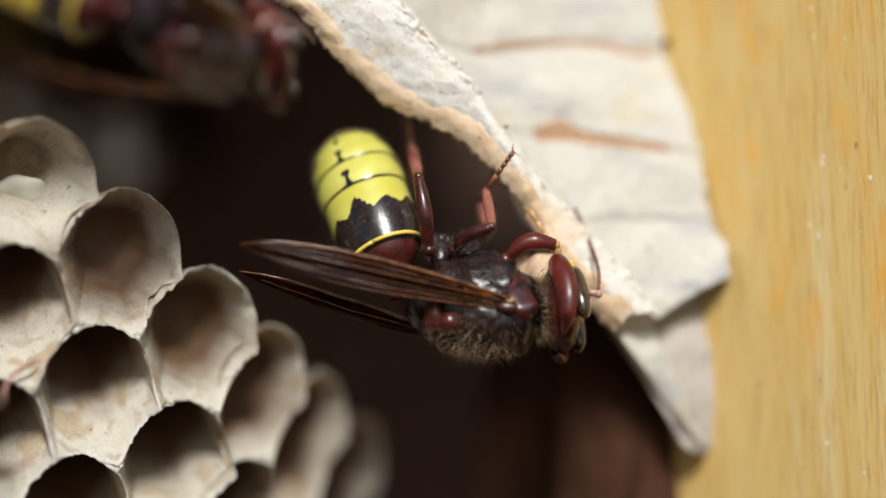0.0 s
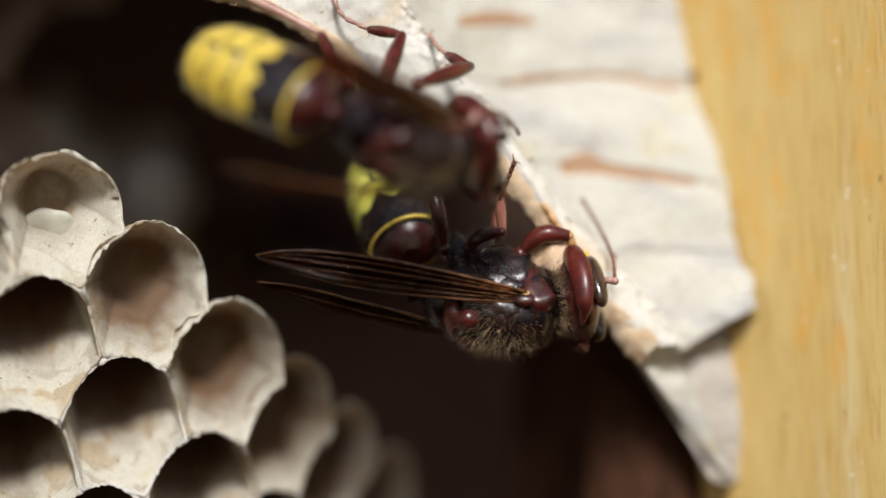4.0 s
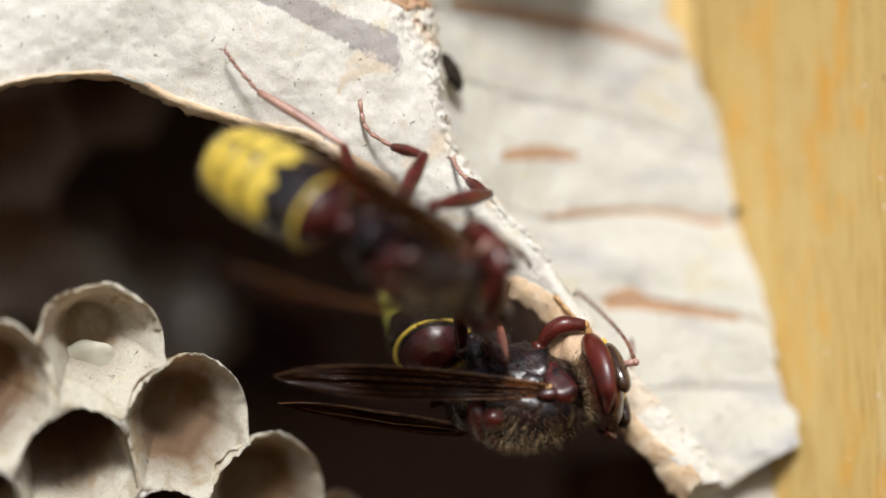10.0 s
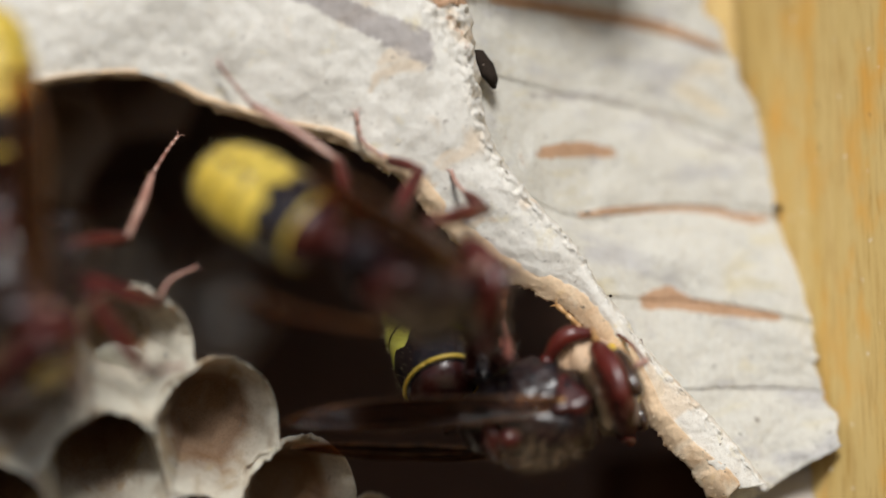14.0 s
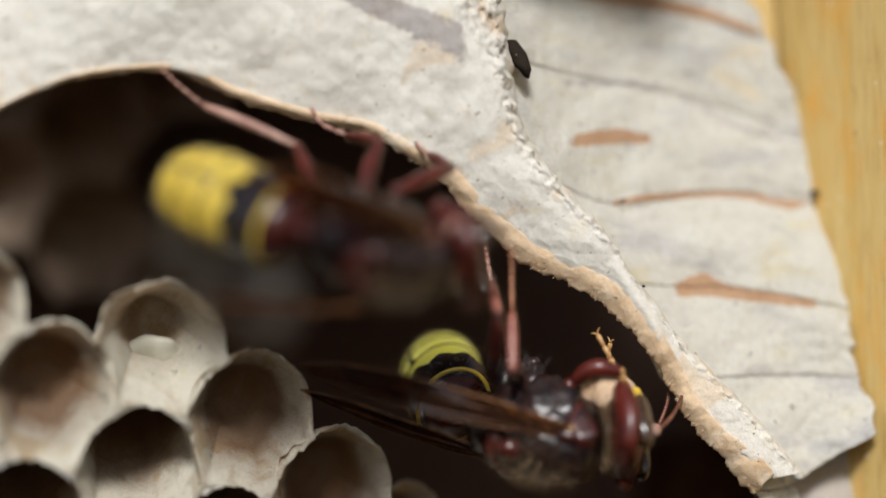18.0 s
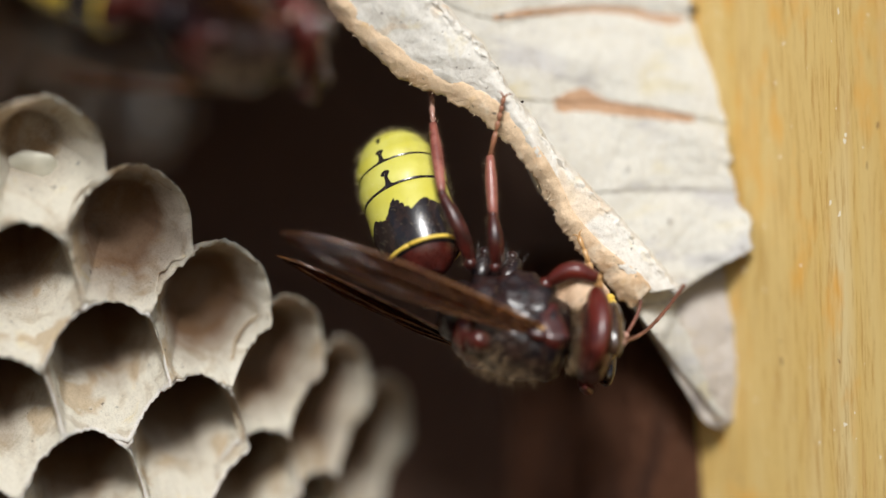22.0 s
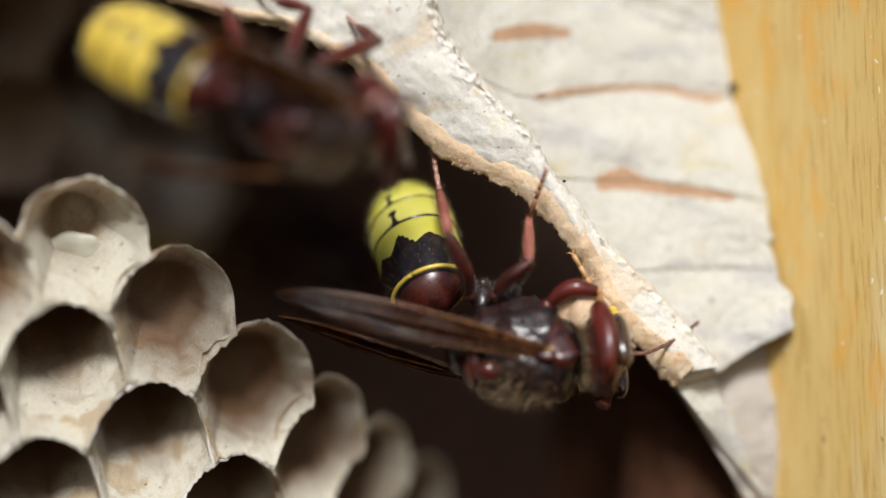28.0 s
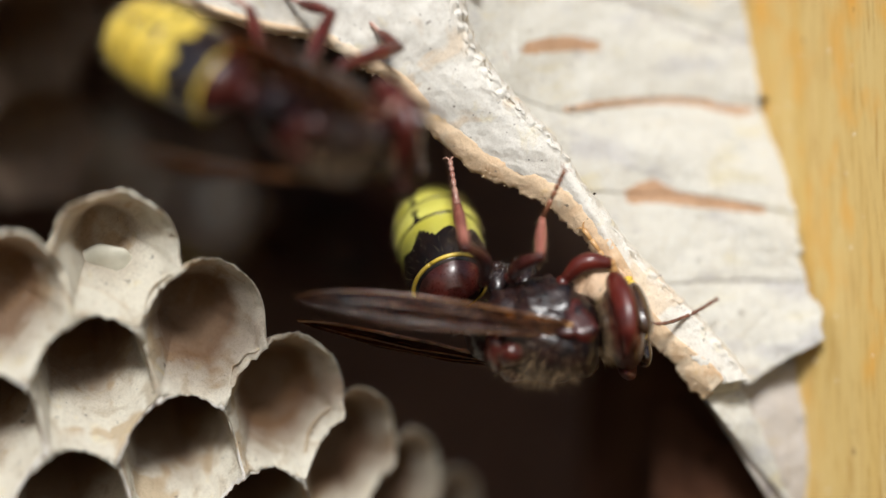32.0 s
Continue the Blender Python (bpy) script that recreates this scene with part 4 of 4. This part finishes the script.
# Hind and middle legs hold the rim while the body sways: sizes of thigh, shin and foot, hip, which way the pieces run, and where knee, ankle and toe are, time by time.
HIND = [(0, (741, 288), (735, 206), (730, 110)), (1, (738, 252), (728, 178), (722, 90)), (2, (724, 214), (714, 137), (708, 60)), (4.5, (715, 220), (705, 120), (700, 40)), (10, (700, 190), (690, 110), (690, 30)),
        (16, (660, 240), (650, 160), (650, 80)), (18, (650, 270), (625, 170), (615, 90)), (19, (727, 292), (684, 207), (670, 120)), (20, (757, 326), (750, 236), (745, 140)), (23, (748, 355), (738, 205), (736, 110)),
        (25, (730, 334), (723, 229), (715, 130)), (28, (700, 311), (674, 191), (662, 100)), (29, (694, 305), (657, 189), (645, 100)), (31, (680, 283), (652, 175), (640, 90)), (32, (676, 308), (652, 193), (640, 100))]
MIDDLE = [(0, (870, 400), (866, 328), (909, 268)), (1, (883, 371), (878, 321), (911, 258)), (2, (867, 331), (862, 280), (895, 217)), (6, (811, 362), (815, 280), (835, 213)), (12, (756, 331), (746, 271), (756, 196)),
          (16, (682, 362), (668, 272), (675, 182)), (17, (687, 354), (679, 260), (692, 165)), (18, (675, 366), (672, 261), (671, 106)), (19, (856, 391), (843, 286), (873, 204)), (20, (853, 415), (845, 304), (871, 209)),
          (23, (853, 405), (850, 310), (873, 203)), (25, (851, 395), (849, 296), (874, 200)), (28, (841, 357), (842, 277), (871, 196)), (29, (847, 365), (850, 280), (876, 200)), (31, (834, 350), (833, 285), (876, 205)),
          (32, (807, 324), (812, 254), (850, 174))]
HOLDERS = []
for track, hip, sizes, thick, mats, signs, back in (
        (HIND, (795, 482, -3.0), (6.6, 7.2, 5.0), 0.66, (DARKRED, SHIN, PALERED), (-1, 1, 1), 4.5), (MIDDLE, (840, 486, -3.2), (4.6, 5.4, 5.3), 0.62, (DARKRED, SHIN, TARSUS), (-1, 1, -1), 0.0),
        (HIND, (800, 486, 4.5), (6.6, 7.2, 5.0), 0.6, (DARKRED, SHIN, PALERED), (-1, 1, 1), 2.0), (MIDDLE, (846, 490, 4.5), (4.6, 5.4, 5.3), 0.58, (DARKRED, SHIN, TARSUS), (-1, 1, 1), 1.0)):
    bits = limb(worker, sizes, thick, mats)
    HOLDERS.append((bits, local(MAIN_REF, [hip])[0], track, signs, back))
    rest = limb_pose(sizes, HOLDERS[-1][1], MAIN_REF, next(r[1:] for r in track if r[0] == 23), signs, back)
    bits[0].matrix_local, bits[1].matrix_local, bits[2].matrix_local, bits[3].matrix_local = rest[0], rest[1], rest[2], rest[1]
pulp = part("pulp_pellet", blob(local(MAIN_REF, [(990, 522, -1.5)])[0], (2.4, 1.8, 2.0), 60, 40, 0.35, 0.9), PULP, worker, "chewed tan paper pulp")
up_legs = [
    (local(UP_REF, [(660, 110, -14), (706, -15, -9), (650, -30, -6), (600, -60, -5), (585, -110, -4.5)]), 0.72, (RED, RED, PALERED)),
    (local(UP_REF, [(730, 80, -14), (828, 45, -8), (790, 20, -5), (770, 0, -4), (760, -20, -3)]), 0.72, (RED, RED, PALERED)),
    (local(UP_REF, [(600, 80, -14), (560, -20, -10), (400, -110, -8), (360, -150, -8), (335, -180, -8)]), 0.62, (RED, PALERED, PALERED)),
]
up_feelers = (local(UP_REF, [(850, 170, -18), (872, 158, -18), (888, 172, -15), (892, 200, -12), (884, 226, -9)]), local(UP_REF, [(855, 200, -16), (874, 198, -14), (888, 210, -12), (890, 230, -10), (882, 250, -8)]))
upper, upper_tail, upper_feelers = hornet("hornet with a spotted yellow tail on the paper lip", up_legs, up_feelers, UP_WINGS, 0.8, coat=GOLDEN, nod=8, swing=30)


passer = tagged(copy_thing(upper, Matrix()), "dark hornet with a yellow face wandering over the comb")
dweller = tagged(copy_thing(worker, Matrix()), "yellow-tailed hornet in the dim depth of the nest")
for ob in [c for c in dweller.children if c.name.startswith("pulp_pellet")]:
    bpy.data.objects.remove(ob)


def tail_pose(turn, tilt, angle, lean, back, yaw=0.0, lift=0.0):
    """The tail's pose on a hornet that lies by turn and tilt: along the given angle in the plan, leaning inwards, its back facing back."""
    inv = stance(0, 0, 0, turn, tilt, yaw).to_3x3().inverted()
    d = Vector((math.cos(radians(angle)), lean, math.sin(radians(angle))))
    return Matrix.Translation((WAIST + inv @ Vector((0, 0, lift))) * U) @ basis(-(inv @ d), inv @ Vector(back))


def motions():
    rows = [(0.0, 873, 557, 14), (1.0, 876, 556, 14), (2.0, 876, 556, 14), (4.5, 863, 475, 9), (6.0, 855, 488, 6), (7.0, 840, 480, 5), (8.0, 830, 450, 4), (9.0, 816, 426, 3), (10.0, 836, 404, 4),
            (11.0, 818, 412, 3), (12.0, 816, 428, 0), (13.0, 806, 424, -1), (13.5, 806, 424, -2), (15.5, 809, 362, -8), (16.0, 800, 405, -12), (17.0, 809, 399, -14), (17.5, 780, 430, 2), (18.0, 766, 460, 15),
            (18.5, 850, 535, 34), (19.0, 884, 558, 37), (19.5, 880, 580, 31), (20.0, 895, 620, 25), (21.0, 900, 626, 22), (22.0, 902, 626, 22), (23.0, 892, 624, 20), (24.0, 887, 614, 18), (25.5, 876, 610, 17),
            (27.5, 846, 538, 15), (28.0, 850, 531, 14), (29.0, 847, 531, 12), (30.0, 853, 510, 11), (31.0, 838, 500, 10), (32.0, 837, 472, 8)]
    slip = [(0, -8, -4), (2, -8, -2), (4.5, -12, 4), (6, -14, 8), (13, -18, 16), (15.5, -35, 40), (17, -44, 52), (17.5, -36, 40), (18, -26, 25), (19, -22, -6), (20, 0, 0), (25.5, 0, 0), (28, -10, 0), (32, -14, 0)]
    st, su, sv = zip(*slip)
    held = [(t, u - 12 + np.interp(t, st, su), v - 15 + np.interp(t, st, sv), a - 11) for t, u, v, a in rows]
    walk(worker, [(t, stance(u, v, -2, a, 32)) for t, u, v, a in held])
    ht = [r[0] for r in held]
    for bits, hip, track, signs, back in HOLDERS:
        times = sorted({t for t in ht if t < 15 or t > 18.9} | {r[0] for r in track} | {16.5, 17.5})
        poses = []
        for t in times:
            host = stance(*[np.interp(t, ht, [r[k] for r in held]) for k in (1, 2)], -2, np.interp(t, ht, [r[3] for r in held]), 32)
            marks = [tuple(np.interp(t, [r[0] for r in track], [r[k][c] for r in track]) for c in (0, 1)) for k in (1, 2, 3)]
            poses.append(limb_pose(bits[4], hip, host, marks, signs, back))
        for ob, k in zip(bits, (0, 1, 2, 1)):
            walk(ob, [(t, p[k]) for t, p in zip(times, poses)])
    # How the tail points, in degrees from +x upwards, and how it leans inwards.
    bends = [(0.0, 109, 0.5), (2.0, 109, 0.52), (4.5, 104, 1.15), (6.0, 103, 1.2), (9.0, 101, 1.1), (13.0, 101, 1.1), (15.5, 116, 0.6), (16.5, 124, 0.5), (17.0, 124, 0.55), (17.5, 121, 1.2), (18.0, 118, 2.4), (18.5, 118, 0.9),
             (19.0, 117, 0.36), (19.5, 114, 0.4), (20.0, 110, 0.55), (21.0, 109, 0.55), (23.0, 109, 0.55), (25.5, 108, 0.58), (27.5, 108, 0.85), (28.0, 107, 0.9), (30.0, 105, 1.2), (32.0, 106, 1.25)]
    turns = [(t, a - 11) for t, u, v, a in rows]
    walk(worker_tail, [(t, tail_pose(np.interp(t, *zip(*turns)), 32, w, lean, (-0.3, -0.95, 0.0), 0.0, np.interp(t, (0, 2, 4.5, 13, 15.5, 19, 20, 23, 25.5, 32), (1.4, 1.4, 3.0, 3.0, 0, 0, 1.3, 2.0, 2.3, 2.2)))) for t, w, lean in bends])
    rows = [(0.0, 330, 85, 14), (1.0, 328, 78, 14), (2.0, 330, 73, 14), (2.5, 404, 115, 11), (4.5, 692, 205, 13), (6.0, 688, 201, 15), (7.0, 657, 207, 16), (8.0, 636, 198, 18), (9.0, 606, 196, 20), (10.0, 605, 176, 18),
            (11.5, 590, 170, 15), (12.0, 563, 178, 20), (13.0, 545, 200, 22), (13.5, 545, 205, 20), (15.5, 507, 168, 16), (16.5, 508, 140, 13), (17.0, 468, 128, 6), (18.0, 446, 158, 8), (19.0, 415, 138, 5), (20.0, 400, 103, 6),
            (21.0, 392, 95, 13), (22.0, 380, 97, 13), (23.0, 390, 88, 13), (25.5, 380, 85, 13), (27.5, 445, 107, 12), (29.0, 440, 107, 14), (32.0, 420, 90, 15)]
    walk(upper, [(t, stance(u, v, -18, a, 62, UP_YAW)) for t, u, v, a in rows])
    walk(passer, [(t, stance(u, v, -22, a, 55)) for t, u, v, a in [
        (0.0, -275, 716, 75), (0.6, -500, 690, 75), (8.0, -833, 429, 75), (12.4, -900, 433, 78), (13.1, -460, 260, 80), (13.5, -180, 200, 80), (14.3, -160, 200, 80), (14.9, -444, 158, 45), (15.5, -640, 81, 12),
        (16.2, -560, 20, 8), (16.4, -456, 14, 5), (16.6, -348, 5, 0), (16.8, -150, -60, -5), (17.0, -190, -150, -75), (17.2, -364, 0, -20), (17.4, -352, 20, 0), (17.6, -208, -94, -8), (17.8, -396, -200, -10),
        (18.0, -666, -235, 0), (18.6, -816, -149, 10), (21.0, -764, 340, 40), (24.4, -733, 531, 75), (25.1, -300, 518, 82), (25.3, -150, 470, 82), (25.5, 15, 365, 82), (26.4, 5, 422, 80), (27.2, -501, 506, 78),
        (29.8, -626, 596, 70), (30.6, -235, 575, 66), (31.0, -300, 500, 60), (31.3, -420, 420, 50), (31.6, -560, 172, 40), (32.0, -760, 62, 30)]])
    walk(dweller, [(t, stance(u, v, 60, a, 35)) for t, u, v, a in [
        (0.0, 330, 90, 20), (0.3, 450, 170, 20), (0.5, 640, 240, 25), (1.0, 730, 420, 30), (1.5, 730, 490, 20), (2.5, 640, 380, 10), (4.5, 532, 322, 0), (8.0, 474, 293, 0), (13.0, 142, 239, 0), (20.0, -86, 96, 10), (23.5, 36, 179, 25), (24.0, 234, 253, 30), (24.5, 393, 348, 30), (25.0, 459, 315, 20), (27.5, 485, 375, 10), (30.0, 509, 315, 5), (32.0, 467, 309, 0)]])
    # The near antenna sways; degrees clockwise about its root.
    feeler, root = worker_feelers[0]
    swing = [(0, 0), (2, 5), (4.5, -5), (6, 10), (7, 0), (9, -12), (11, -20), (13, -28), (15.5, -20), (16, 10), (17, -5), (18, 35), (19, 20), (19.6, 60), (20, 85), (20.6, 40), (21, 75), (21.5, 95), (22, 50), (23, 15),
             (24, 35), (24.5, 60), (25.5, 35), (27.5, 65), (28, 75), (28.3, 85), (28.6, 78), (29, 80), (30, 85), (30.3, 80), (30.6, 76), (31, 92), (31.3, 85), (31.6, 70), (32, 85)]
    hub = local_dir(MAIN_REF, (0, 1, 0))
    walk(feeler, [(t, Matrix.Translation(root * U) @ Matrix.Rotation(radians(a), 4, hub) @ Matrix.Translation(-root * U)) for t, a in swing])
    walk(upper_tail, [(t, tail_pose(14, 62, 151, 0.58, (0.1, -0.95, 0.3), UP_YAW)) for t in (0, 32)])


motions()
